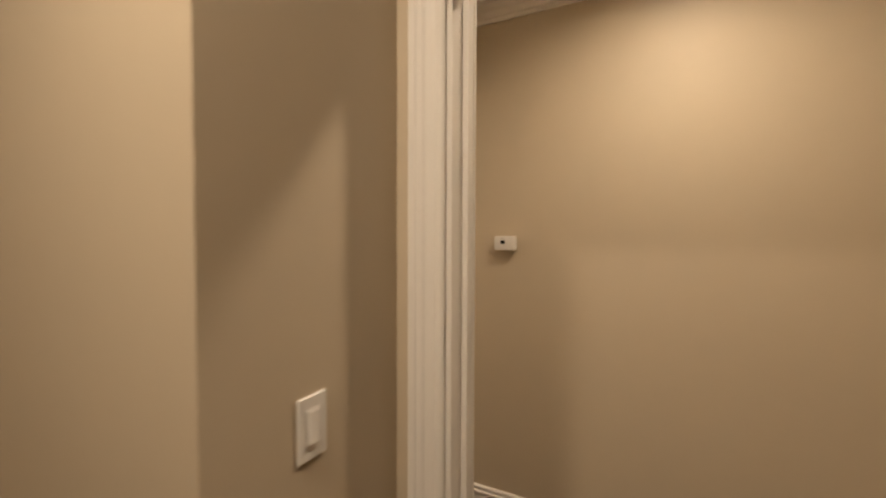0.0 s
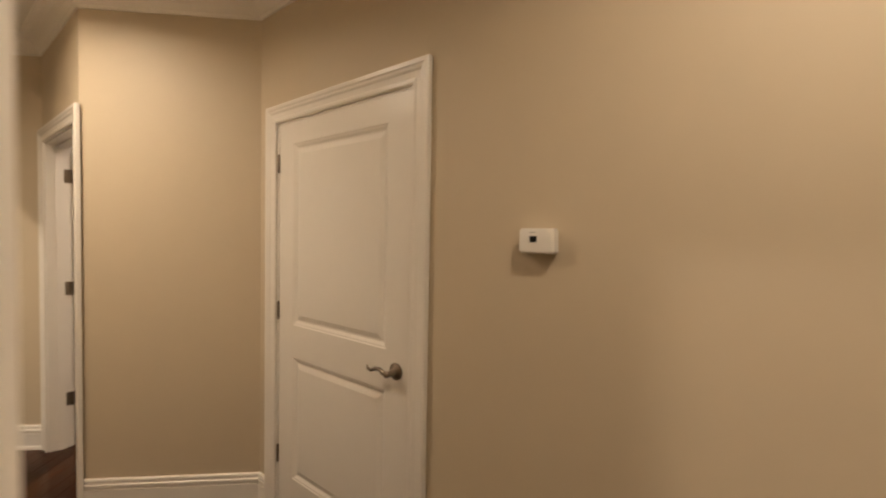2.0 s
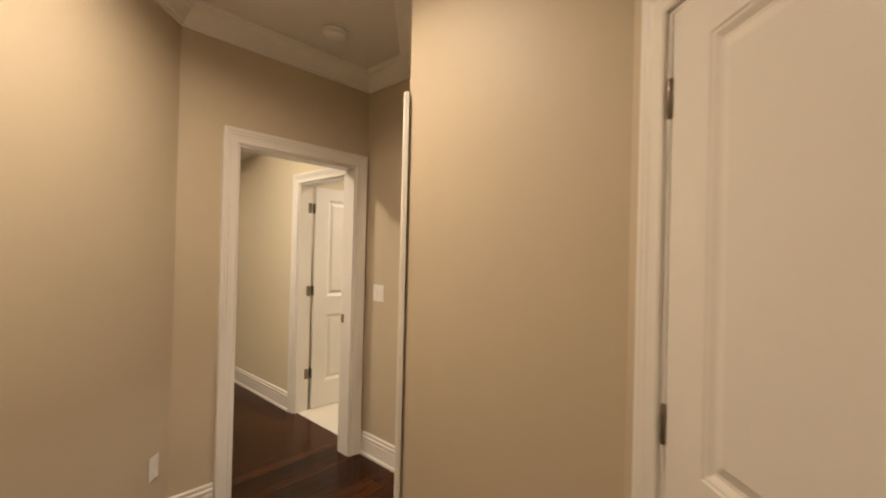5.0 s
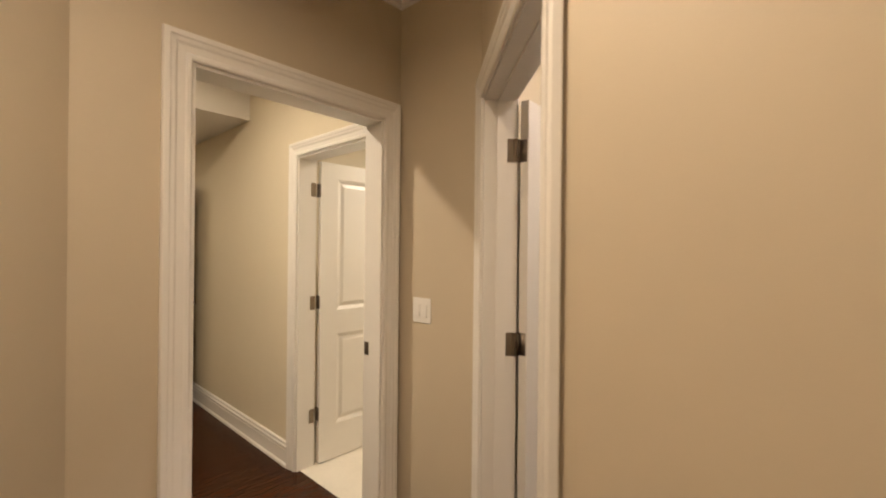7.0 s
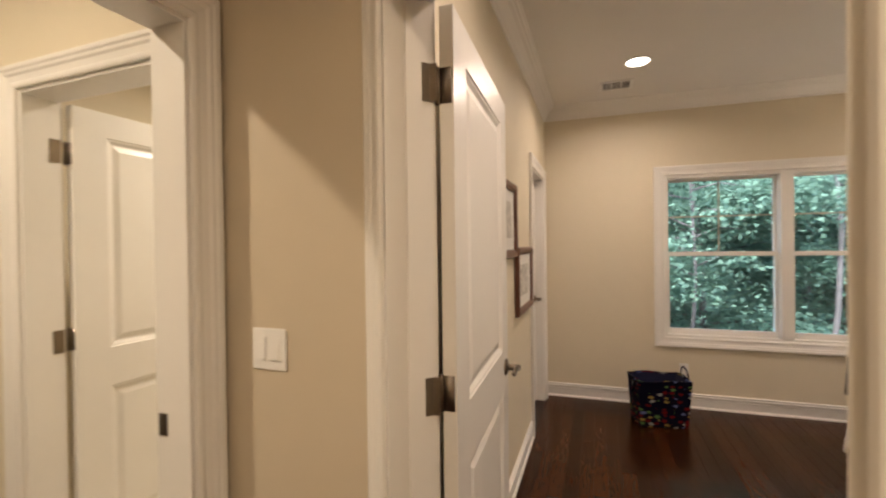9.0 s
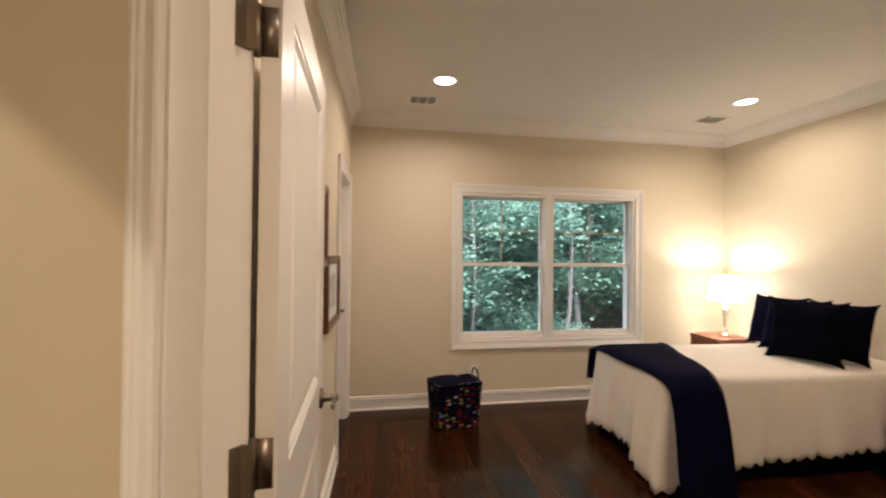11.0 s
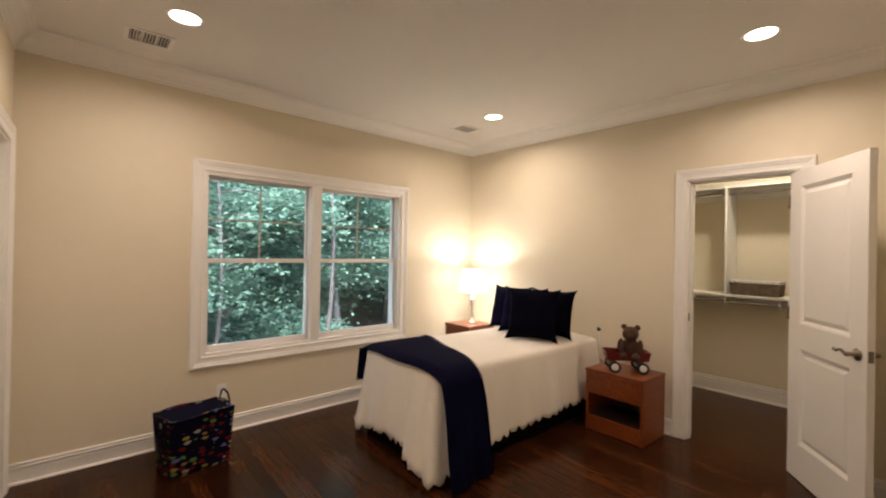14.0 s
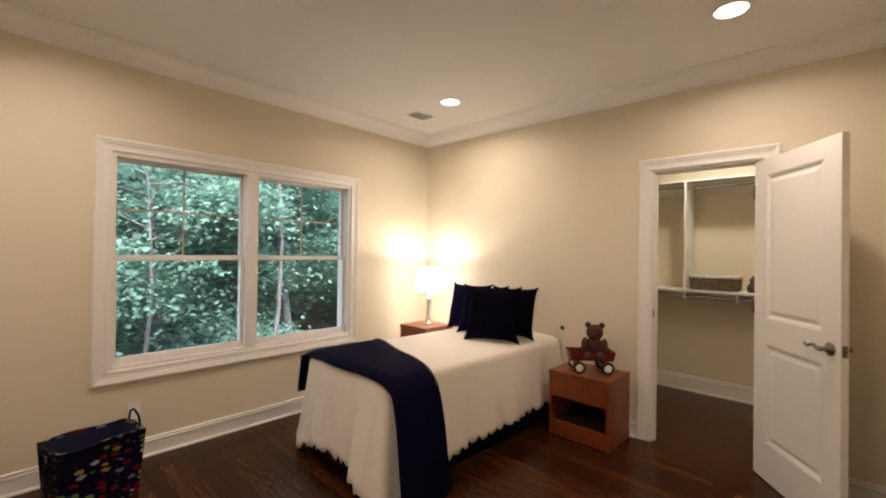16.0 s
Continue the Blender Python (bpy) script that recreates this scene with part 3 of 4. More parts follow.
for z in (0.33, 1.075, 1.82):
    bm = box(bmesh.new(), -2.112, 3.5740, z - 0.045, -2.0440, 3.5775, z + 0.045, 0.0012)
    part("hinge_plate", bm, BRONZE, fB, kind="structure")


def smoke_detector():
    ob = thing("smoke_detector", "round white smoke detector on the hall ceiling", "smoke detector", pose(-2.33, 3.03, CEIL))
    part("base", lathe(bmesh.new(), [(0, 0), (0.072, 0), (0.072, -0.012), (0.066, -0.016), (0, -0.016)], 28), PLASTIC, ob, smooth=True)
    part("cover", lathe(bmesh.new(), [(0, -0.015), (0.060, -0.015), (0.061, -0.028), (0.050, -0.038), (0.020, -0.042), (0, -0.042)], 28), PLASTIC, ob, smooth=True)


smoke_detector()


def vent(x, y, w=0.25, d=0.20):
    ob = thing("ceiling_vent", "white louvred ceiling vent with three slatted sections", "vent", pose(x, y, CEIL), "ceiling vents")
    bm = bmesh.new()
    for x0, y0, x1, y1 in ((-w / 2, -d / 2, w / 2, -d / 2 + 0.022), (-w / 2, d / 2 - 0.022, w / 2, d / 2), (-w / 2, -d / 2 + 0.022, -w / 2 + 0.024, d / 2 - 0.022), (w / 2 - 0.024, -d / 2 + 0.022, w / 2, d / 2 - 0.022)):
        box(bm, x0, y0, -0.007, x1, y1, -0.0005)
    for cx in (-0.036, 0.036):
        box(bm, cx - 0.004, -d / 2 + 0.022, -0.007, cx + 0.004, d / 2 - 0.022, -0.001)
    part("frame", bm, PLASTIC, ob)
    # dark grey sheet in place of the shade between the slats
    part("backing", box(bmesh.new(), -w / 2 + 0.02, -d / 2 + 0.02, -0.0015, w / 2 - 0.02, d / 2 - 0.02, -0.0005), VENT_DARK, ob)
    for i in range(13):
        cx = -w / 2 + 0.032 + i * (w - 0.064) / 12
        bm = box(bmesh.new(), -0.0008, -d / 2 + 0.022, -0.006, 0.0008, d / 2 - 0.022, 0.004)
        bmesh.ops.rotate(bm, verts=bm.verts, cent=(0, 0, 0), matrix=Euler((0, radians(40), 0)).to_matrix())
        bmesh.ops.translate(bm, verts=bm.verts, vec=(cx, 0, -0.0055))
        part("slat", bm, PLASTIC, ob)


VENT_DARK = material("vent_shadow_grey", (0.10, 0.09, 0.08), 0.8)
vent(-1.54, 6.33)
vent(1.15, 6.40)

# ---- pictures ----
FRAME_WOOD = wood("dark_brown_frame_wood", (0.07, 0.022, 0.010), (0.15, 0.055, 0.028), 0.35)
MAT_BOARD = material("white_mat_board", (0.75, 0.73, 0.68), 0.8)
PRINT = material("pale_sketch_print", (0.48, 0.45, 0.40), 0.7, 0, 30, 0.5)
PICTURE_GLASS = material("picture_glazing", (0.6, 0.6, 0.6), 0.05)


def picture(y, z, w, h, label):
    m = on_wall(BED[0], BED[1], y - 3.69, z, 0.003)
    ob = thing("framed_picture", label, "picture", m, "framed pictures")
    f = 0.045
    bm = bmesh.new()
    prof = [(0, 0), (0, 0.022), (0.006, 0.030), (0.030, 0.026), (0.041, 0.018), (0.045, 0.018), (0.045, 0)]
    rings = []
    for sx, sz in ((-1, -1), (1, -1), (1, 1), (-1, 1)):
        rings.append([Vector((sx * (w / 2 - a), b, sz * (h / 2 - a))) for a, b in prof])
    vs = [[bm.verts.new(p) for p in r] for r in rings]
    for a, b in zip(vs, vs[1:] + vs[:1]):
        for i in range(len(prof)):
            bm.faces.new((a[i], a[(i + 1) % len(prof)], b[(i + 1) % len(prof)], b[i]))
    part("frame", bm, FRAME_WOOD, ob)
    part("mat", box(bmesh.new(), -w / 2 + 0.04, 0.002, -h / 2 + 0.04, w / 2 - 0.04, 0.012, h / 2 - 0.04), MAT_BOARD, ob)
    part("print", box(bmesh.new(), -w / 2 + 0.12, 0.004, -h / 2 + 0.11, w / 2 - 0.12, 0.0135, h / 2 - 0.11), PRINT, ob)


picture(4.86, 1.570, 0.56, 0.42, "dark wooden framed picture with white mat hung higher")
picture(5.457, 1.205, 0.56, 0.42, "dark wooden framed picture with white mat hung lower")

# ---- bed ----
BX, BY0, BY1, BTOP = (-0.085, 1.77), 5.27, 6.20, 0.668


def drape_path(inset=0.0, r=0.10):
    """Points and outward directions round the open sides of the mattress top, from the head of the near side."""
    x0, x1, y0, y1 = BX[0] + inset, BX[1], BY0 + inset, BY1 - inset
    pts = []
    n = 56
    for i in range(n):
        pts.append((x1 - (x1 - x0 - r) * i / n, y0, 0, -1))
    for i in range(14):
        a = math.pi / 2 * i / 14
        pts.append((x0 + r - r * math.sin(a), y0 + r - r * math.cos(a), -math.sin(a), -math.cos(a)))
    n = 34
    for i in range(n):
        pts.append((x0, y0 + r + (y1 - y0 - 2 * r) * i / n, -1, 0))
    for i in range(14):
        a = math.pi / 2 * i / 14
        pts.append((x0 + r - r * math.cos(a), y1 - r + r * math.sin(a), -math.cos(a), math.sin(a)))
    n = 56
    for i in range(n + 1):
        pts.append((x0 + r + (x1 - x0 - r) * i / n, y1, 0, 1))
    return pts


def cloth_out(i, v, x, y):
    """How far the coverlet stands off the mattress side, v from 0 at the top edge to 1 at the hem."""
    corner = math.exp(-((i - 63) / 11.0) ** 2) + 0.5 * math.exp(-((i - 111) / 11.0) ** 2)
    folds = 0.010 * math.sin(i * 0.62) + 0.008 * math.sin(i * 0.27 + 1.3) + 0.006 * math.sin(i * 1.1 + 0.7)
    return 0.014 * (1 - (1 - v) ** 3) + 0.035 * v ** 1.2 + corner * 0.10 * v ** 1.3 + folds * v * (1 + 2.4 * corner)


def hem(i, x, y):
    corner = math.exp(-((i - 63) / 9.0) ** 2) + math.exp(-((i - 111) / 9.0) ** 2)
    side = 0.20 if (i < 56 or i > 118) else 0.115
    if i < 56:
        side = 0.115 + 0.075 * (1 - i / 56)
    return side * (1 - 0.85 * min(1, corner)) + 0.032 - 0.032 * abs(math.sin(i * math.pi / 3)) ** 0.7 + 0.005 * math.sin(i * 3.9)


def sheet(rows):
    """A cloth from rows of points."""
    bm = bmesh.new()
    vs = [[bm.verts.new(p) for p in row] for row in rows]
    for a, b in zip(vs, vs[1:]):
        for i in range(len(a) - 1):
            bm.faces.new((a[i], a[i + 1], b[i + 1], b[i]))
    bmesh.ops.remove_doubles(bm, verts=bm.verts, dist=0.0005)
    return bm


def coverlet():
    path = drape_path()
    n = len(path)
    rows = []
    # top, from the middle line outward, then the rounded edge and the fall
    for k in (0.0, 0.25, 0.5, 0.75, 0.93):
        row = []
        for i, (x, y, nx, ny) in enumerate(path):
            mx, my = (min(max(x, 0.45), 1.77), (BY0 + BY1) / 2)
            px, py = mx + (x - mx) * k, my + (y - my) * k
            row.append((px, py, BTOP + 0.022 * (1 - k * k) + 0.0035 * noise.noise(Vector((px * 7, py * 7, 0)))))
        rows.append(row)
    for a in (0.25, 0.6, 1.0):
        ang = a * math.pi / 2
        row = []
        for i, (x, y, nx, ny) in enumerate(path):
            row.append((x + nx * 0.035 * (math.sin(ang) - 0.55), y + ny * 0.035 * (math.sin(ang) - 0.55), BTOP - 0.045 * (1 - math.cos(ang))))
        rows.append(row)
    m = 14
    for j in range(1, m + 1):
        v = j / m
        row = []
        for i, (x, y, nx, ny) in enumerate(path):
            zt, zh = BTOP - 0.045, hem(i, x, y)
            o = 0.035 * 0.45 + cloth_out(i, v, x, y)
            if j == m:
                o += 0.004 * math.sin(i * 1.55 + 0.8)
            row.append((x + nx * o, y + ny * o, zt + (zh - zt) * v))
        rows.append(row)
    cov = thing("coverlet", "cream cotton coverlet with scalloped hem draped over the single bed", "coverlet", pose(0, 0, 0))
    ob = part("cloth", sheet(rows), CREAM_CLOTH, cov, smooth=True)
    s = ob.modifiers.new("thickness", "SOLIDIFY")
    s.thickness, s.offset = 0.003, 1
    part("scalloped_hem", pipe(bmesh.new(), rows[-1], 0.0035, 5), CREAM_CLOTH, cov, smooth=True)
    return cov


def bed():
    ob = thing("bed", "single bed with dark floor-length bed skirt under the coverlet", "bed", pose(0, 0, 0))
    bm = box(bmesh.new(), BX[0] + 0.01, BY0 + 0.01, 0.40, BX[1] - 0.01, BY1 - 0.01, BTOP - 0.012, 0.03)
    part("mattress", bm, CREAM_CLOTH, ob, "white mattress")
    bm = box(bmesh.new(), BX[0] + 0.03, BY0 + 0.03, 0.20, BX[1] - 0.01, BY1 - 0.03, 0.40, 0.01)
    part("box_spring", bm, VALANCE, ob)
    bm = bmesh.new()
    lo, hi = [], []
    for i, (x, y, nx, ny) in enumerate(drape_path(0.02, 0.03)):
        o = 0.006 * math.sin(i * 1.9)
        lo.append((x + nx * o, y + ny * o, 0.004))
        hi.append((x, y, 0.39))
    a, b = [bm.verts.new(p) for p in lo], [bm.verts.new(p) for p in hi]
    for i in range(len(a) - 1):
        bm.faces.new((a[i], a[i + 1], b[i + 1], b[i]))
    sk = part("bed_skirt", bm, VALANCE, ob, "dark gathered bed skirt", smooth=True)
    s = sk.modifiers.new("thickness", "SOLIDIFY")
    s.thickness = 0.004
    for x in (BX[0] + 0.08, BX[1] - 0.08):
        for y in (BY0 + 0.1, BY1 - 0.1):
            part("leg", box(bmesh.new(), x - 0.02, y - 0.02, 0, x + 0.02, y + 0.02, 0.21, 0.003), BLACK, ob)


bed()
coverlet()


def throw():
    """A navy throw across the foot of the bed, falling to the floor on the near side."""
    nu, rows = 16, []
    stations = [("far", 1 - k / 6) for k in range(6)] + [("top", k / 14) for k in range(15)] + [("near", (k + 1) / 18) for k in range(18)]
    for kind, v in stations:
        row = []
        for j in range(nu + 1):
            u = j / nu
            if kind == "far":
                x = -0.112 - 0.012 * v + u * (0.66 - 0.05 * v)
                y = BY1 + 0.030 + 0.025 * v
                z = BTOP + 0.004 - 0.28 * v
            elif kind == "top":
                w = 0.64 - 0.30 * v
                x = -0.120 + 0.01 * math.sin(v * 9) + u * w
                y = BY1 + 0.026 - v * (BY1 - BY0 + 0.036)
                z = BTOP + 0.036 - 0.022 * abs(2 * v - 1) ** 4 + 0.004 * noise.noise(Vector((x * 9, y * 9, 1)))
                if u < 0.2:
                    z -= 0.034 * (1 - u / 0.2) ** 2
            else:
                w = 0.34 + 0.05 * v
                x = -0.120 - 0.015 * v + u * w + 0.006 * math.sin(v * 6)
                fold = 0.012 * math.sin(u * 11 + v * 2) * v + 0.007 * math.sin(u * 23) * v
                y = BY0 - 0.062 - 0.115 * v ** 0.8 - 0.05 * v * (1 - u) ** 2 + fold
                z = max(BTOP - 0.015 - (BTOP - 0.022) * v, 0.006)
            row.append(Vector((x, y, z)))
        rows.append(row)
    top = thing("throw", "navy blue throw laid across the foot of the cream bed", "blanket", pose(0, 0, 0))
    edge = rows[0] + [q[-1] for q in rows[1:-1]] + rows[-1][::-1] + [q[0] for q in rows[-2:0:-1]]
    part("edge_binding", pipe(bmesh.new(), [q + Vector((0, 0, 0.001)) for q in edge + edge[:1]], 0.0045, 6), NAVY, top, smooth=True)
    ob = part("cloth", sheet(rows), NAVY, top, smooth=True)
    s = ob.modifiers.new("thickness", "SOLIDIFY")
    s.thickness, s.offset = 0.010, -1
    b = ob.modifiers.new("smooth", "SUBSURF")
    b.levels = b.render_levels = 1


throw()


def pillow(x, y, yaw, lean, size, label, z=None, mat=None):
    m = pose(x, y, (z or BTOP + 0.022), 0, 0, yaw) @ pose(0, 0, 0, 0, lean, 0)
    ob = thing("pillow", label, "pillow", m, "pillows on the bed")
    bm = bmesh.new()
    n = 22
    sheets = []
    for sgn in (1, -1):
        grid = []
        for i in range(n + 1):
            row = []
            for j in range(n + 1):
                a, b = 2 * i / n - 1, 2 * j / n - 1
                fa, fb = a * (1 - 0.13 * (1 - b ** 4)), b * (1 - 0.13 * (1 - a ** 4))
                th = 0.085 * max(0.0, (1 - a ** 4) * (1 - b ** 4)) ** 0.45 * (1 + 0.12 * noise.noise(Vector((a * 2.2 + x * 3, b * 2.2 + y * 3, sgn))))
                row.append(bm.verts.new((sgn * th + 0.006 * noise.noise(Vector((a * 5, b * 5, y))), fa * size / 2, size / 2 + fb * size / 2)))
            grid.append(row)
        sheets.append(grid)
        for i in range(n):
            for j in range(n):
                bm.faces.new((grid[i][j], grid[i + 1][j], grid[i + 1][j + 1], grid[i][j + 1]))
    bmesh.ops.remove_doubles(bm, verts=bm.verts, dist=0.0045)
    part("cushion", bm, mat or NAVY_DARK, ob, smooth=True)
    bm = bmesh.new()
    edge = []
    for k in range(64):
        t = k / 64 * 4
        s, f = int(t), t - int(t)
        a, b = [(2 * f - 1, -1), (1, 2 * f - 1), (1 - 2 * f, 1), (-1, 1 - 2 * f)][s]
        fa, fb = a * (1 - 0.13 * (1 - b ** 4)), b * (1 - 0.13 * (1 - a ** 4))
        edge.append(Vector((0, fa * size / 2 * 1.015, size / 2 + fb * size / 2 * 1.015)))
    rings = [[p + Vector((0.006 * math.cos(q), 0, 0.006 * math.sin(q))) for q in (0, 1.57, 3.14, 4.71)] for p in edge]
    vs = [[bm.verts.new(q) for q in r] for r in rings]
    for a, b in zip(vs, vs[1:] + vs[:1]):
        for i in range(4):
            bm.faces.new((a[i], a[(i + 1) % 4], b[(i + 1) % 4], b[i]))
    part("piping", bm, mat or NAVY_DARK, ob, smooth=True)
    return ob


pillow(1.36, 5.98, 6, 14, 0.43, "square navy pillow leaning by the window side", mat=NAVY)
pillow(1.27, 5.75, 12, 17, 0.44, "square dark navy pillow behind the front one", mat=NAVY)
pillow(1.12, 5.50, 27, 17, 0.45, "square dark navy pillow standing in front of the others")
pillow(1.39, 5.51, 10, 13, 0.43, "square dark navy pillow leaning by the nightstand side")


# ---- nightstands ----
def nightstand(x0, y0, x1, y1, h, label):
    ob = thing("nightstand", label, "nightstand", pose((x0 + x1) / 2, (y0 + y1) / 2, 0), "nightstands beside the bed")
    a, b = (x1 - x0) / 2, (y1 - y0) / 2
    part("top", box(bmesh.new(), -a - 0.008, -b - 0.006, h - 0.022, a, b + 0.006, h, 0.004), CHERRY, ob)
    part("side_panel", box(bmesh.new(), -a, -b, 0, a, -b + 0.019, h - 0.022, 0.002), CHERRY, ob)
    part("side_panel", box(bmesh.new(), -a, b - 0.019, 0, a, b, h - 0.022, 0.002), CHERRY, ob)
    part("back_panel", box(bmesh.new(), a - 0.012, -b + 0.019, 0.03, a - 0.004, b - 0.019, h - 0.022), CAVITY, ob)
    part("drawer_front", box(bmesh.new(), -a + 0.001, -b + 0.021, h - 0.195, -a + 0.02, b - 0.021, h - 0.026, 0.003), CHERRY, ob)
    part("drawer_box", box(bmesh.new(), -a + 0.02, -b + 0.03, h - 0.18, a - 0.03, b - 0.03, h - 0.04), CAVITY, ob)
    part("shelf", box(bmesh.new(), -a + 0.024, -b + 0.019, 0.105, a - 0.012, b - 0.019, 0.121), CAVITY, ob, "shadowed inner shelf")
    part("plinth", box(bmesh.new(), -a + 0.006, -b + 0.019, 0.004, -a + 0.024, b - 0.019, 0.122, 0.002), CHERRY, ob)
    return ob


nightstand(1.385, 4.655, 1.765, 5.125, 0.500, "cherry wood nightstand with drawer and open shelf")
nightstand(1.21, 6.36, 1.59, 6.73, 0.665, "taller cherry wood nightstand in the window corner")


# ---- lamp ----
GLASSY = material("mercury_glass", (0.75, 0.72, 0.66), 0.12, 0.9, 20, 0.1)
SHADE = glow("lit_white_lampshade", (1.0, 0.94, 0.88), 1.3)


def table_lamp(x, y, z):
    ob = thing("table_lamp", "lit table lamp with white shade and silvery flared base", "lamp", pose(x, y, z))
    part("base", lathe(bmesh.new(), [(0, 0.0), (0.055, 0.0), (0.056, 0.012), (0.040, 0.020), (0.030, 0.040), (0.018, 0.062), (0.013, 0.085), (0.016, 0.100), (0.022, 0.16), (0.031, 0.255), (0.033, 0.262), (0.026, 0.270), (0.012, 0.278), (0.009, 0.33), (0, 0.33)], 24), GLASSY, ob, smooth=True)
    bm = bmesh.new()
    n = 40
    rings = [[Vector((r * math.cos(2 * math.pi * i / n), r * math.sin(2 * math.pi * i / n), h)) for i in range(n)] for r, h in ((0.150, 0.34), (0.115, 0.58), (0.113, 0.58), (0.148, 0.34))]
    vs = [[bm.verts.new(p) for p in r] for r in rings]
    for a, b in zip(vs, vs[1:] + vs[:1]):
        for i in range(n):
            bm.faces.new((a[i], a[(i + 1) % n], b[(i + 1) % n], b[i]))
    part("shade", bm, SHADE, ob, "glowing white shade", smooth=True)
    d = bpy.data.lights.new("bulb", "POINT")
    d.energy, d.color, d.shadow_soft_size = 2.4, WARM_BULB, 0.020
    lamp = new("bulb", d)
    lamp.matrix_world = pose(x, y, z + 0.540)


WARM_BULB = (1.0, 0.93, 0.86)
table_lamp(1.435, 6.545, 0.665)

# ---- wagon and bear ----
RED = material("red_enamel", (0.13, 0.010, 0.010), 0.35, 0, 6, 0.1)
RUBBER = material("black_rubber", (0.012, 0.012, 0.012), 0.7)
HUB = material("white_hub", (0.7, 0.68, 0.64), 0.4)
FUR = material("brown_plush", (0.050, 0.020, 0.010), 0.95, 0, 40, 0.5, 1.0, 350)


def wagon(x, y, z, yaw):
    ob = thing("toy_wagon", "small red toy wagon with black wheels on the nightstand", "toy", pose(x, y, z, 0, 0, yaw) @ Matrix.Scale(1.35, 4))
    bm = bmesh.new()
    L, W, z0, z1 = 0.125, 0.058, 0.070, 0.118
    rings = []
    for s, h in ((0.92, z0), (1.0, z1), (1.03, z1 + 0.003), (0.97, z1 - 0.001), (0.90, z0 + 0.006)):
        rings.append([Vector((sx * L * s, sy * W * (s if s < 1 else s + 0.02), h)) for sx, sy in ((-1, -1), (1, -1), (1, 1), (-1, 1))])
    tube(bm, rings)
    part("tray", bm, RED, ob)
    part("axle", pipe(bmesh.new(), [(-0.075, -0.07, 0.034), (-0.075, 0.07, 0.034)], 0.004), RUBBER, ob)
    part("axle", pipe(bmesh.new(), [(0.080, -0.07, 0.034), (0.080, 0.07, 0.034)], 0.004), RUBBER, ob)
    for cx in (-0.075, 0.080):
        part("bracket", box(bmesh.new(), cx - 0.012, -0.045, 0.034, cx + 0.012, 0.045, 0.071, 0.003), RED, ob)
        for sy in (-1, 1):
            m = Matrix.Translation((cx, sy * 0.066, 0.034)) @ Euler((radians(90), 0, 0)).to_matrix().to_4x4()
            wh = part("wheel", lathe(bmesh.new(), [(0.020, -0.008), (0.031, -0.009), (0.034, -0.005), (0.034, 0.005), (0.031, 0.009), (0.020, 0.008)], 22, m=m), RUBBER, ob, "black rubber wheel", smooth=True)
            part("hub", lathe(bmesh.new(), [(0, -0.010), (0.012, -0.0105), (0.021, -0.0085), (0.021, 0.0085), (0.012, 0.0105), (0, 0.010)], 18, m=m), HUB, wh, "white wheel hub", smooth=True)
    part("handle", pipe(bmesh.new(), [(-0.115, 0, 0.050), (-0.150, 0, 0.075), (-0.156, 0, 0.235)], 0.0035), HUB, ob)
    part("handle_grip", pipe(bmesh.new(), [(-0.156, -0.026, 0.245), (-0.158, 0, 0.238), (-0.156, 0.026, 0.245)], [0.008, 0.010, 0.008]), RUBBER, ob, smooth=True)


def blob(bm, c, r, n=12, tilt=0.0):
    g = bmesh.ops.create_uvsphere(bm, u_segments=n * 2, v_segments=n, radius=1)["verts"]
    e = Euler((0, radians(tilt), 0)).to_matrix()
    for v in g:
        p = e @ Vector((v.co.x * r[0], v.co.y * r[1], v.co.z * r[2]))
        p *= 1 + 0.07 * noise.noise(p * 55)
        v.co = p + Vector(c)


def bear(x, y, z, yaw):
    bm = bmesh.new()
    blob(bm, (0, 0, 0.080), (0.058, 0.062, 0.080))
    blob(bm, (-0.012, 0, 0.190), (0.054, 0.058, 0.054))
    blob(bm, (-0.060, 0, 0.178), (0.026, 0.026, 0.021), 8)
    for s in (-1, 1):
        blob(bm, (0.0, s * 0.046, 0.238), (0.012, 0.021, 0.021), 8)
        blob(bm, (-0.030, s * 0.066, 0.095), (0.030, 0.024, 0.060), 9, 25)
        blob(bm, (-0.075, s * 0.042, 0.032), (0.058, 0.028, 0.030), 9)
    ob = part("teddy_bear", bm, FUR, None, "brown plush teddy bear sitting in the red wagon", smooth=True)
    ob.matrix_basis = pose(x, y, z, 0, 0, yaw) @ Matrix.Scale(1.08, 4)
    tagged(ob, category="toy")


wagon(1.565, 4.88, 0.500, -50)
bear(1.590, 4.855, 0.500 + 0.096, 22)


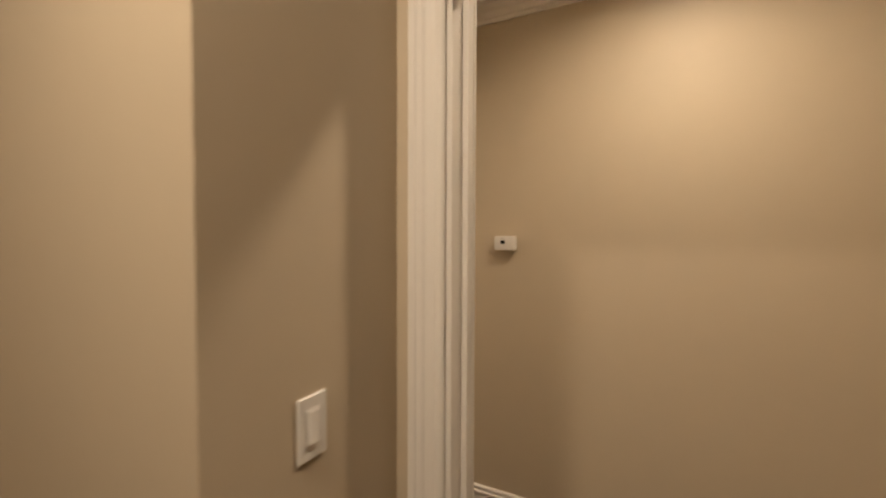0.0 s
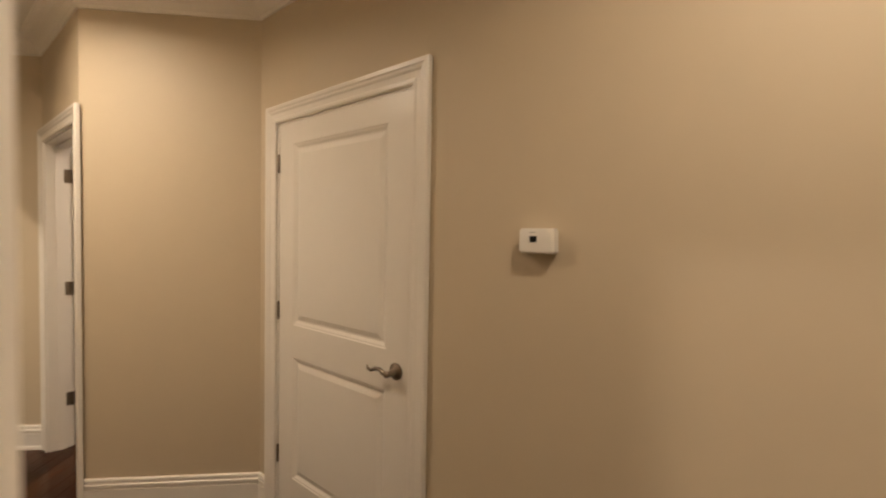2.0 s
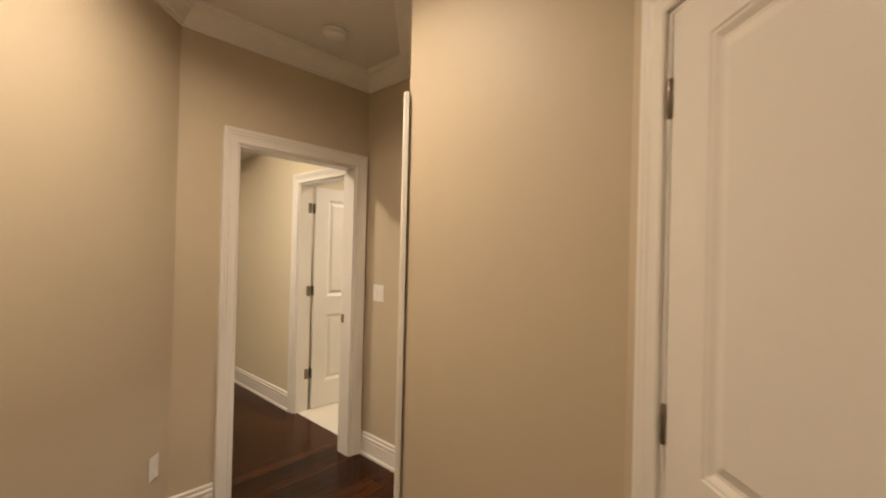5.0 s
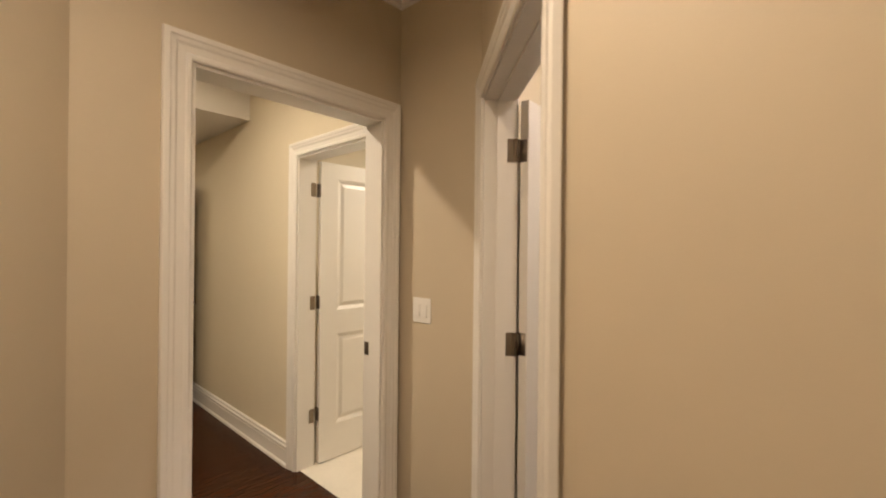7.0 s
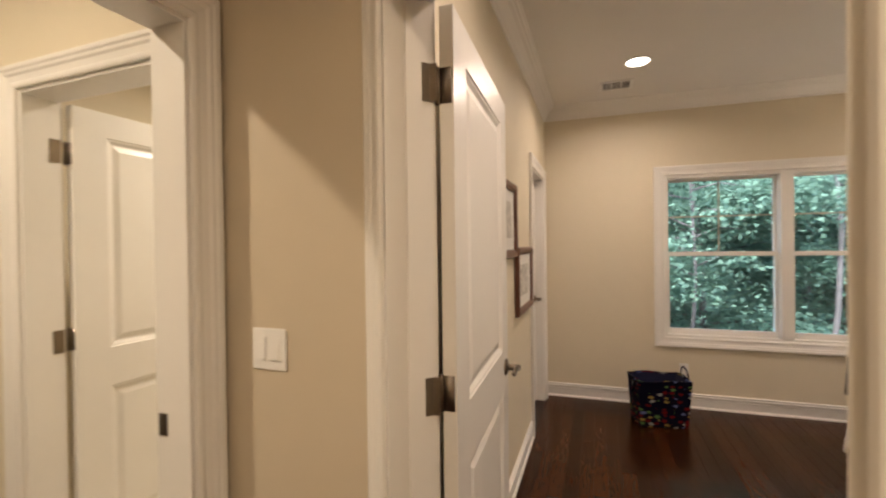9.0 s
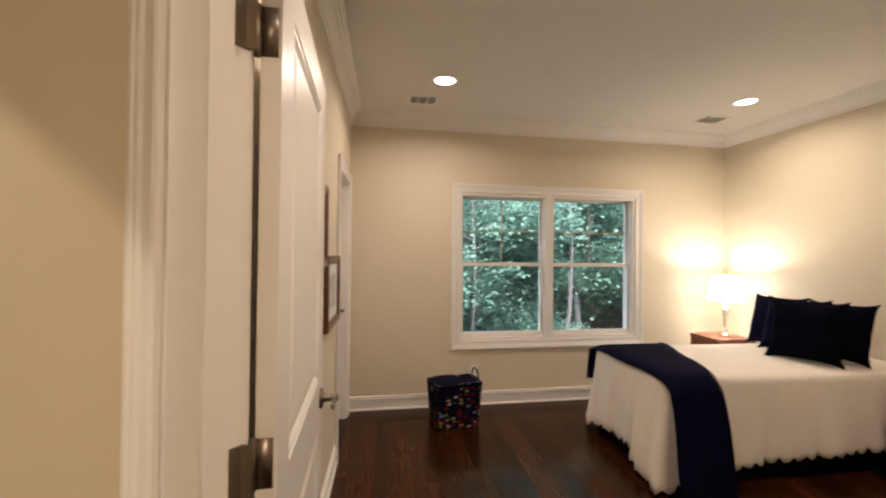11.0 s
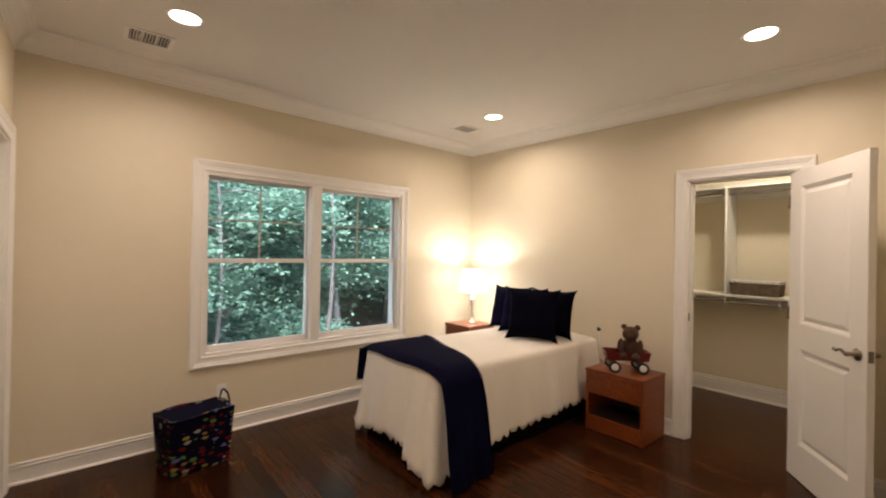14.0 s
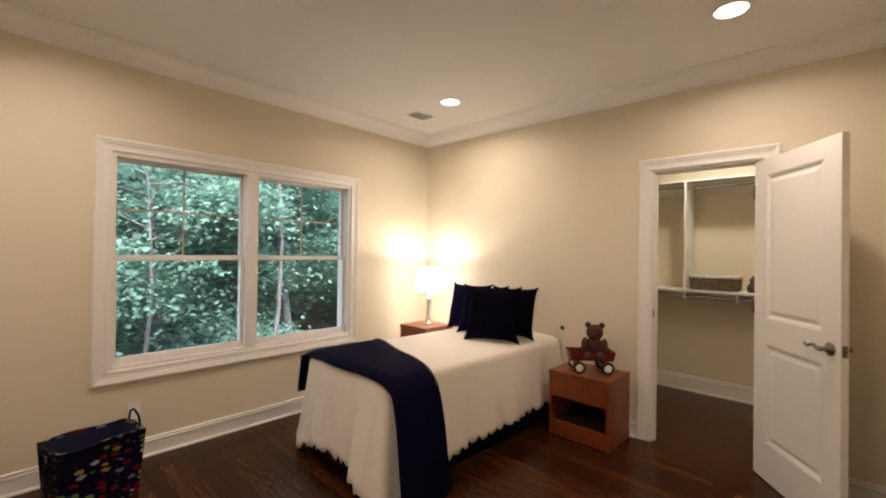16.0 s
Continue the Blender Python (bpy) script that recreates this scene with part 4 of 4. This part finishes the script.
# ---- fabric storage bag ----
def print_cloth():
    m = bpy.data.materials.new("navy_printed_cloth")
    m.use_nodes = True
    nt = m.node_tree
    b = nt.nodes["Principled BSDF"]
    b.inputs["Roughness"].default_value = 0.75
    b.inputs["Specular IOR Level"].default_value = 0.1
    tc, mp, vo = nt.nodes.new("ShaderNodeTexCoord"), nt.nodes.new("ShaderNodeMapping"), nt.nodes.new("ShaderNodeTexVoronoi")
    nz, addv = nt.nodes.new("ShaderNodeTexNoise"), nt.nodes.new("ShaderNodeMixRGB")
    nz.inputs["Scale"].default_value = 60
    addv.blend_type, addv.inputs[0].default_value = "ADD", 0.025
    mp.inputs["Scale"].default_value = (17, 17, 33)
    vo.inputs["Scale"].default_value, vo.inputs["Randomness"].default_value = 1.0, 0.55
    nt.links.new(tc.outputs["Object"], addv.inputs[1])
    nt.links.new(tc.outputs["Object"], nz.inputs["Vector"])
    nt.links.new(nz.outputs["Color"], addv.inputs[2])
    nt.links.new(addv.outputs[0], mp.inputs[0])
    nt.links.new(mp.outputs[0], vo.inputs["Vector"])
    near = nt.nodes.new("ShaderNodeMath")
    near.operation, near.inputs[1].default_value = "LESS_THAN", 0.31
    nt.links.new(vo.outputs["Distance"], near.inputs[0])
    sep, ramp = nt.nodes.new("ShaderNodeSeparateColor"), nt.nodes.new("ShaderNodeValToRGB")
    nt.links.new(vo.outputs["Color"], sep.inputs[0])
    nt.links.new(sep.outputs[0], ramp.inputs[0])
    cr = ramp.color_ramp
    cr.interpolation = "CONSTANT"
    cr.elements[0].color = (0.13, 0.006, 0.008, 1)
    cr.elements[1].position, cr.elements[1].color = 0.30, (0.09, 0.17, 0.05, 1)
    for p, c in ((0.55, (0.26, 0.18, 0.05, 1)), (0.75, (0.11, 0.13, 0.26, 1)), (0.9, (0.26, 0.26, 0.24, 1))):
        e = cr.elements.new(p)
        e.color = c
    mix = nt.nodes.new("ShaderNodeMixRGB")
    mix.inputs[1].default_value = (0.0025, 0.0025, 0.012, 1)
    near.inputs[1].default_value = 0.38
    nt.links.new(near.outputs[0], mix.inputs[0])
    nt.links.new(ramp.outputs[0], mix.inputs[2])
    nt.links.new(mix.outputs[0], b.inputs["Base Color"])
    return m


LINING = material("navy_lining", (0.003, 0.005, 0.035), 0.8)


def storage_bag(x, y, yaw):
    ob = thing("storage_bag", "navy fabric storage bag printed with bright shapes, two handles", "bag", pose(x, y, 0, 0, 0, yaw))
    bm = bmesh.new()
    rings = []
    n = 10

    def ring(a, b, z, wob):
        pts = []
        for cx, cy, dx, dy in ((-a, -b, 1, 0), (a, -b, 0, 1), (a, b, -1, 0), (-a, b, 0, -1)):
            ln = 2 * a if dx else 2 * b
            for k in range(n):
                f = k / n
                bow = wob * math.sin(math.pi * f)
                pts.append(Vector((cx + dx * ln * f + dy * bow, cy + dy * ln * f - dx * bow, z + 0.006 * math.sin(7 * f + z * 9))))
        return pts

    for k in range(9):
        f = k / 8
        rings.append(ring(0.176 + 0.024 * f, 0.118 + 0.016 * f, 0.002 + 0.360 * f, 0.008 + 0.004 * math.sin(k * 1.7)))
    for k in range(4):
        f = 1 - k / 3 * 0.9
        rings.append(ring(0.164 + 0.019 * f, 0.106 + 0.012 * f, 0.010 + 0.350 * f, 0.006))
    tube(bm, rings)
    part("body", bm, [print_cloth()], ob, "navy cloth body with bright printed shapes")
    m = 4 * n
    lin = [[p + Vector((-0.0035 * (1 if p.x > 0 else -1), -0.0035 * (1 if p.y > 0 else -1), 0)) for p in ring(0.164 + 0.019 * f, 0.106 + 0.012 * f, 0.012 + 0.347 * f, 0.005)] for f in (0.0, 0.35, 0.7, 0.99)]
    part("lining", tube(bmesh.new(), lin[::-1], False), LINING, ob, "plain navy lining")
    for s in (-1, 1):
        pts = [(s * 0.193, -0.068, 0.325), (s * 0.199, -0.066, 0.375), (s * 0.196, -0.045, 0.425), (s * 0.192, 0, 0.446), (s * 0.196, 0.045, 0.425), (s * 0.199, 0.066, 0.375), (s * 0.193, 0.068, 0.325)] if s > 0 else [(-0.197, -0.055, 0.335), (-0.207, -0.05, 0.285), (-0.212, -0.028, 0.250), (-0.212, 0, 0.240), (-0.212, 0.028, 0.250), (-0.207, 0.05, 0.285), (-0.197, 0.055, 0.335)]
        part("handle", pipe(bmesh.new(), pts, 0.006, 6), NAVY, ob, "navy webbing handle", smooth=True)
    return ob


storage_bag(-1.24, 6.41, 14)

# ---- closet fittings ----
STEEL = material("chrome_rod", (0.55, 0.55, 0.55), 0.25, 1.0)
SHELF_PAINT = material("white_melamine", (0.78, 0.76, 0.71), 0.4, 0, 2, 0.02)


def closet_shelving():
    ob = thing("closet_shelving", "white closet shelves with divider and chrome hanging rods", "shelving", pose(0, 0, 0))
    for z in (1.070, 2.140):
        part("shelf", box(bmesh.new(), 3.04, 3.202, z - 0.022, 3.375, 5.448, z, 0.002), SHELF_PAINT, ob)
        part("cleat", box(bmesh.new(), 3.358, 3.202, z - 0.11, 3.378, 5.448, z - 0.022), SHELF_PAINT, ob)
        part("rod", pipe(bmesh.new(), [(3.11, 3.202, z - 0.075), (3.11, 5.448, z - 0.075)], 0.014, 12), STEEL, ob, "chrome hanging rod", smooth=True)
    part("divider", box(bmesh.new(), 3.05, 4.618, 0.985, 3.356, 4.638, 2.118, 0.001), SHELF_PAINT, ob)
    for y in (4.20, 5.0):
        part("bracket", box(bmesh.new(), 3.08, y - 0.01, 0.965, 3.35, y + 0.01, 1.047, 0.002), SHELF_PAINT, ob)


closet_shelving()

WICKER = material("grey_brown_wicker", (0.16, 0.115, 0.075), 0.85, 0, 30, 0.4)
LINER = material("white_cotton_liner", (0.7, 0.68, 0.62), 0.9)


def wicker_basket(x, y, z):
    ob = thing("wicker_basket", "woven grey-brown basket with white cloth liner on the shelf", "basket", pose(x, y, z))
    bm = bmesh.new()
    for k in range(13):
        h = 0.006 + k * 0.0105
        pts = []
        for q in range(72):
            t = q / 72 * 4
            s, f = int(t), t - int(t)
            a, b = [(2 * f - 1, -1), (1, 2 * f - 1), (1 - 2 * f, 1), (-1, 1 - 2 * f)][s]
            w = 0.0028 * math.cos(q * math.pi + k * math.pi)
            pts.append(Vector((a * (0.105 + k * 0.0008 + w), b * (0.185 + k * 0.0008 + w), h)))
        rings = [[p + Vector((p.x / 0.11 * 0.003 * math.cos(g), p.y / 0.19 * 0.003 * math.cos(g), 0.0056 * math.sin(g))) for g in (0, 1.57, 3.14, 4.71)] for p in pts]
        vs = [[bm.verts.new(c) for c in r] for r in rings]
        for a, b in zip(vs, vs[1:] + vs[:1]):
            for i in range(4):
                bm.faces.new((a[i], a[(i + 1) % 4], b[(i + 1) % 4], b[i]))
    part("weave", bm, WICKER, ob)
    part("base", box(bmesh.new(), -0.10, -0.18, 0, 0.10, 0.18, 0.006), WICKER, ob)
    bm = bmesh.new()
    out, inn, low = [], [], []
    for q in range(96):
        t = q / 96 * 4
        s, f = int(t), t - int(t)
        a, b = [(2 * f - 1, -1), (1, 2 * f - 1), (1 - 2 * f, 1), (-1, 1 - 2 * f)][s]
        out.append(Vector((a * 0.120, b * 0.200, 0.118 + 0.008 * (q % 2))))
        inn.append(Vector((a * 0.110, b * 0.190, 0.146)))
        low.append(Vector((a * 0.100, b * 0.180, 0.02)))
    vs = [[bm.verts.new(p) for p in r] for r in (out, inn, low)]
    for a, b in zip(vs, vs[1:]):
        for i in range(96):
            bm.faces.new((a[i], a[(i + 1) % 96], b[(i + 1) % 96], b[i]))
    part("liner", bm, LINER, ob, "white scalloped cloth liner")


wicker_basket(3.18, 4.395, 1.0705)
DARKWOOD = material("dark_carved_wood", (0.04, 0.018, 0.010), 0.5, 0, 20, 0.3)
bm = lathe(bmesh.new(), [(0, 0), (0.040, 0), (0.044, 0.01), (0.050, 0.035), (0.046, 0.065), (0.028, 0.080), (0.022, 0.090), (0.030, 0.105), (0.028, 0.122), (0.012, 0.135), (0.010, 0.150), (0, 0.152)], 20)
fig = part("carved_ornament", bm, DARKWOOD, None, "small dark carved ornament on the closet shelf", smooth=True)
fig.matrix_basis = pose(3.17, 4.095, 1.0705)
tagged(fig, category="ornament")


# ---- outdoors ----
def leaf_material(name, dark, light):
    m = bpy.data.materials.new(name)
    m.use_nodes = True
    nt = m.node_tree
    b = nt.nodes["Principled BSDF"]
    b.inputs["Roughness"].default_value = 0.8
    b.inputs["Specular IOR Level"].default_value = 0.02
    geo, ramp = nt.nodes.new("ShaderNodeNewGeometry"), nt.nodes.new("ShaderNodeValToRGB")
    ramp.color_ramp.elements[0].color, ramp.color_ramp.elements[1].color = (*dark, 1), (*light, 1)
    nt.links.new(geo.outputs["Random Per Island"], ramp.inputs[0])
    nt.links.new(ramp.outputs[0], b.inputs["Base Color"])
    tr, mix = nt.nodes.new("ShaderNodeBsdfTranslucent"), nt.nodes.new("ShaderNodeMixShader")
    nt.links.new(ramp.outputs[0], tr.inputs[0])
    mix.inputs[0].default_value = 0.52
    out = nt.nodes["Material Output"]
    nt.links.new(b.outputs[0], mix.inputs[1])
    nt.links.new(tr.outputs[0], mix.inputs[2])
    nt.links.new(mix.outputs[0], out.inputs[0])
    return m


LEAF = leaf_material("maple_leaves", (0.135, 0.228, 0.195), (0.17, 0.28, 0.225))
LEAF_FAR = leaf_material("far_leaves", (0.095, 0.155, 0.125), (0.15, 0.23, 0.175))
BARK = material("grey_bark", (0.095, 0.088, 0.095), 0.9, 0, 6, 0.35, 0.6, 30)
EARTH = material("forest_floor", (0.11, 0.085, 0.06), 0.95, 0, 0.6, 0.4, 0.5, 12)
GROUND = -3.2


def tree(x, y, height, spread, leaves, size, low, mat, seed, lean=0.0, radius=0.13):
    rng = np.random.default_rng(seed)
    ob = thing("tree", "tall leafy broadleaf tree with grey trunk in the woods", "tree", pose(x, y, GROUND), "trees outside the window")
    pts = [(lean * (k / 8) ** 1.5 + 0.08 * math.sin(k + seed), 0.08 * math.cos(k * 1.3 + seed), height * k / 8) for k in range(9)]
    part("trunk", pipe(bmesh.new(), pts, [radius * (1 - 0.10 * k) for k in range(9)], 9), BARK, ob, smooth=True)
    bm = bmesh.new()
    tips = []
    for k in range(15):
        f = low + (0.97 - low) * k / 15
        i = min(int(f * 8), 7)
        c = Vector(pts[i]).lerp(Vector(pts[i + 1]), f * 8 - i)
        a = k * 2.4 + seed
        ln = spread * (1.05 - 0.55 * f) * rng.uniform(0.75, 1.1)
        tip = c + Vector((math.cos(a) * ln, math.sin(a) * ln, rng.uniform(-0.1, 0.35) * ln))
        mid = c.lerp(tip, 0.5) + Vector((0, 0, 0.12 * ln))
        pipe(bm, [c, mid, tip], [radius * 0.32, radius * 0.2, 0.012], 5)
        tips += [(mid, ln * 0.45), (c.lerp(tip, 0.78), ln * 0.42), (tip, ln * 0.36)]
    part("limbs", bm, BARK, ob, smooth=True)
    # sprays of leaves laid in flat layers round the limb ends
    cid = rng.integers(0, len(tips), leaves)
    cc = np.array([tips[i][0] for i in cid])
    rr = np.array([tips[i][1] for i in cid])
    d = rng.normal(size=(leaves, 3)) * np.array([0.58, 0.58, 0.13]) * rr[:, None]
    lay = np.round(rng.uniform(-2, 2, leaves)) * 0.16 * rr
    c = cc + d
    c[:, 2] += lay - 0.25 * np.hypot(d[:, 0], d[:, 1])
    s = size * rng.uniform(0.6, 1.25, leaves)
    yaw, pit, rol = rng.uniform(0, 6.28, leaves), rng.normal(0.25, 0.35, leaves), rng.normal(0, 0.4, leaves)
    ax = np.stack([np.cos(yaw) * np.cos(pit), np.sin(yaw) * np.cos(pit), -np.sin(pit)], 1)
    up = np.tile(np.array([0.0, 0, 1.0]), (leaves, 1)) + rng.normal(0, 0.42, (leaves, 3))
    sd = np.cross(ax, up)
    sd /= np.linalg.norm(sd, axis=1)[:, None]
    nr = np.cross(ax, sd)
    s1 = s[:, None]
    v = np.concatenate([c - ax * s1 * 0.5, c - ax * s1 * 0.1 + sd * s1 * 0.48 + nr * s1 * 0.08, c + ax * s1 * 0.6, c - ax * s1 * 0.1 - sd * s1 * 0.48 + nr * s1 * 0.08], 0)
    idx = np.arange(leaves)
    faces = np.stack([idx, idx + leaves, idx + 2 * leaves, idx + 3 * leaves], 1)
    me = bpy.data.meshes.new("crown")
    me.from_pydata(v.tolist(), [], faces.tolist())
    me.materials.append(mat)
    cr = new("crown", me)
    cr.parent = ob
    return ob


bm = bmesh.new()
N = 30
gv = [[bm.verts.new((-60 + 120 * i / N, 7.3 + 110 * j / N, GROUND + 0.25 * noise.noise(Vector((i * 0.9, j * 0.9, 0))) + 0.04 * j)) for j in range(N + 1)] for i in range(N + 1)]
for i in range(N):
    for j in range(N):
        bm.faces.new((gv[i][j], gv[i + 1][j], gv[i + 1][j + 1], gv[i][j + 1]))
part("ground", bm, EARTH, kind="structure", smooth=True)

for k, (tx, ty, th, tsp, tn, tsz, tl) in enumerate((
        (0.2, 12.4, 8.5, 3.0, 70000, 0.078, 0.20), (-0.6, 14.6, 10.5, 3.6, 56000, 0.090, 0.15), (3.2, 13.4, 9.0, 2.8, 42000, 0.085, 0.40),
        (6.6, 15.5, 11, 3.4, 26000, 0.11, 0.40), (-3.4, 13.4, 9.5, 3.2, 24000, 0.10, 0.2), (4.6, 19.0, 12, 3.6, 22000, 0.13, 0.33),
        (9.8, 19.0, 13, 4.0, 18000, 0.15, 0.30), (1.4, 20.5, 13, 4.0, 22000, 0.14, 0.15))):
    tree(tx, ty, th, tsp, tn, tsz, tl, LEAF, 11 + k, lean=0.4 * math.sin(k * 2.1), radius=0.10 + 0.015 * (k % 3))
for k, (tx, ty, th, tr) in enumerate(((-0.42, 10.4, 6.6, 0.050), (1.66, 10.8, 9.5, 0.055))):
    tree(tx, ty, th, 1.3, 1600, 0.075, 0.62, LEAF, 41 + k, lean=0.25 - 0.12 * k, radius=tr)
for k in range(16):
    tree(-10 + k * 2.3 + 0.8 * math.sin(k * 3), 25 + 3.5 * math.sin(k * 1.9), 14 + 2 * math.sin(k), 4.2, 9000, 0.22, 0.12, LEAF_FAR, 60 + k, radius=0.16)
for k in range(14):
    tree(-16 + k * 4.6, 36 + 3 * math.sin(k * 2.3), 19 + 2 * math.cos(k), 5.5, 2200, 0.6, 0.06, LEAF_FAR, 90 + k, radius=0.2)
BACK = leaf_material("far_wood", (0.05, 0.085, 0.06), (0.07, 0.11, 0.08))
bm = box(bmesh.new(), -70, 62, GROUND - 1, 80, 63, 24)
part("backdrop", bm, BACK, kind="structure")

# ---- floor planks ----
PW = 0.083
plank_rng = random.Random(5)
plank_mesh = {}
for ln in (0.9, 1.35, 1.8, 2.25):
    me = bpy.data.meshes.new("plank")
    b_ = bmesh.new()
    box(b_, 0.0006, -PW / 2 + 0.0006, -0.011, ln - 0.0006, PW / 2 - 0.0006, 0.0, 0.0007)
    b_.to_mesh(me)
    b_.free()
    me.materials.append(PLANK)
    plank_mesh[ln] = me
floor_ob = bpy.data.objects["floor"]


def in_rooms(x, ya, yb):
    """Whether any of a plank lies in a room with a wooden floor."""
    if yb > 3.6 and -2.3 < x < 1.9:
        return True
    if 1.85 < x < 3.45 and ya < 5.5 and yb > 3.1:
        return True
    if x < -2.3:
        return x > -6.6 and ya < 3.6 and yb > 1.2
    return ya < 3.7 and yb > -2.0 and x < 1.95


far_v, far_f = [], []
x = -6.58
while x < 3.42:
    y = -2.0 - plank_rng.uniform(0, 1.5)
    while y < 6.90:
        ln = plank_rng.choice((0.9, 1.35, 1.8, 2.25))
        if in_rooms(x, y, y + ln) and y < 6.92:
            near = -3.0 < x < 1.80 and y + ln > 1.6
            dz = -0.0004 * plank_rng.random()
            if near:
                ob = new("plank", plank_mesh[ln])
                ob.parent = floor_ob
                ob["kind"] = "structure"
                ob.matrix_basis = pose(x, y, dz, 0, 0, 90) @ Matrix.Diagonal((min(1.0, (6.93 - y) / ln), 1, 1, 1))
            else:
                i0, ln0, ln = len(far_v), ln, min(ln, 6.93 - y)
                h = PW / 2 - 0.0006
                far_v += [(a, b, c) for c in (-0.011, dz) for a, b in ((x - h, y + 0.0006), (x + h, y + 0.0006), (x + h, y + ln - 0.0006), (x - h, y + ln - 0.0006))]
                far_f += [tuple(i0 + k for k in f) for f in ((4, 5, 6, 7), (0, 3, 2, 1), (0, 1, 5, 4), (1, 2, 6, 5), (2, 3, 7, 6), (3, 0, 4, 7))]
                ln = ln0
        y += ln
    x += PW
me = bpy.data.meshes.new("planks_beyond")
me.from_pydata([(v[1], -v[0], v[2]) for v in far_v], [], far_f)
me.materials.append(PLANK)
ob = new("planks_beyond", me)
ob.matrix_basis = pose(0, 0, 0, 0, 0, 90)
ob.parent = floor_ob
tagged(ob, kind="stuff")
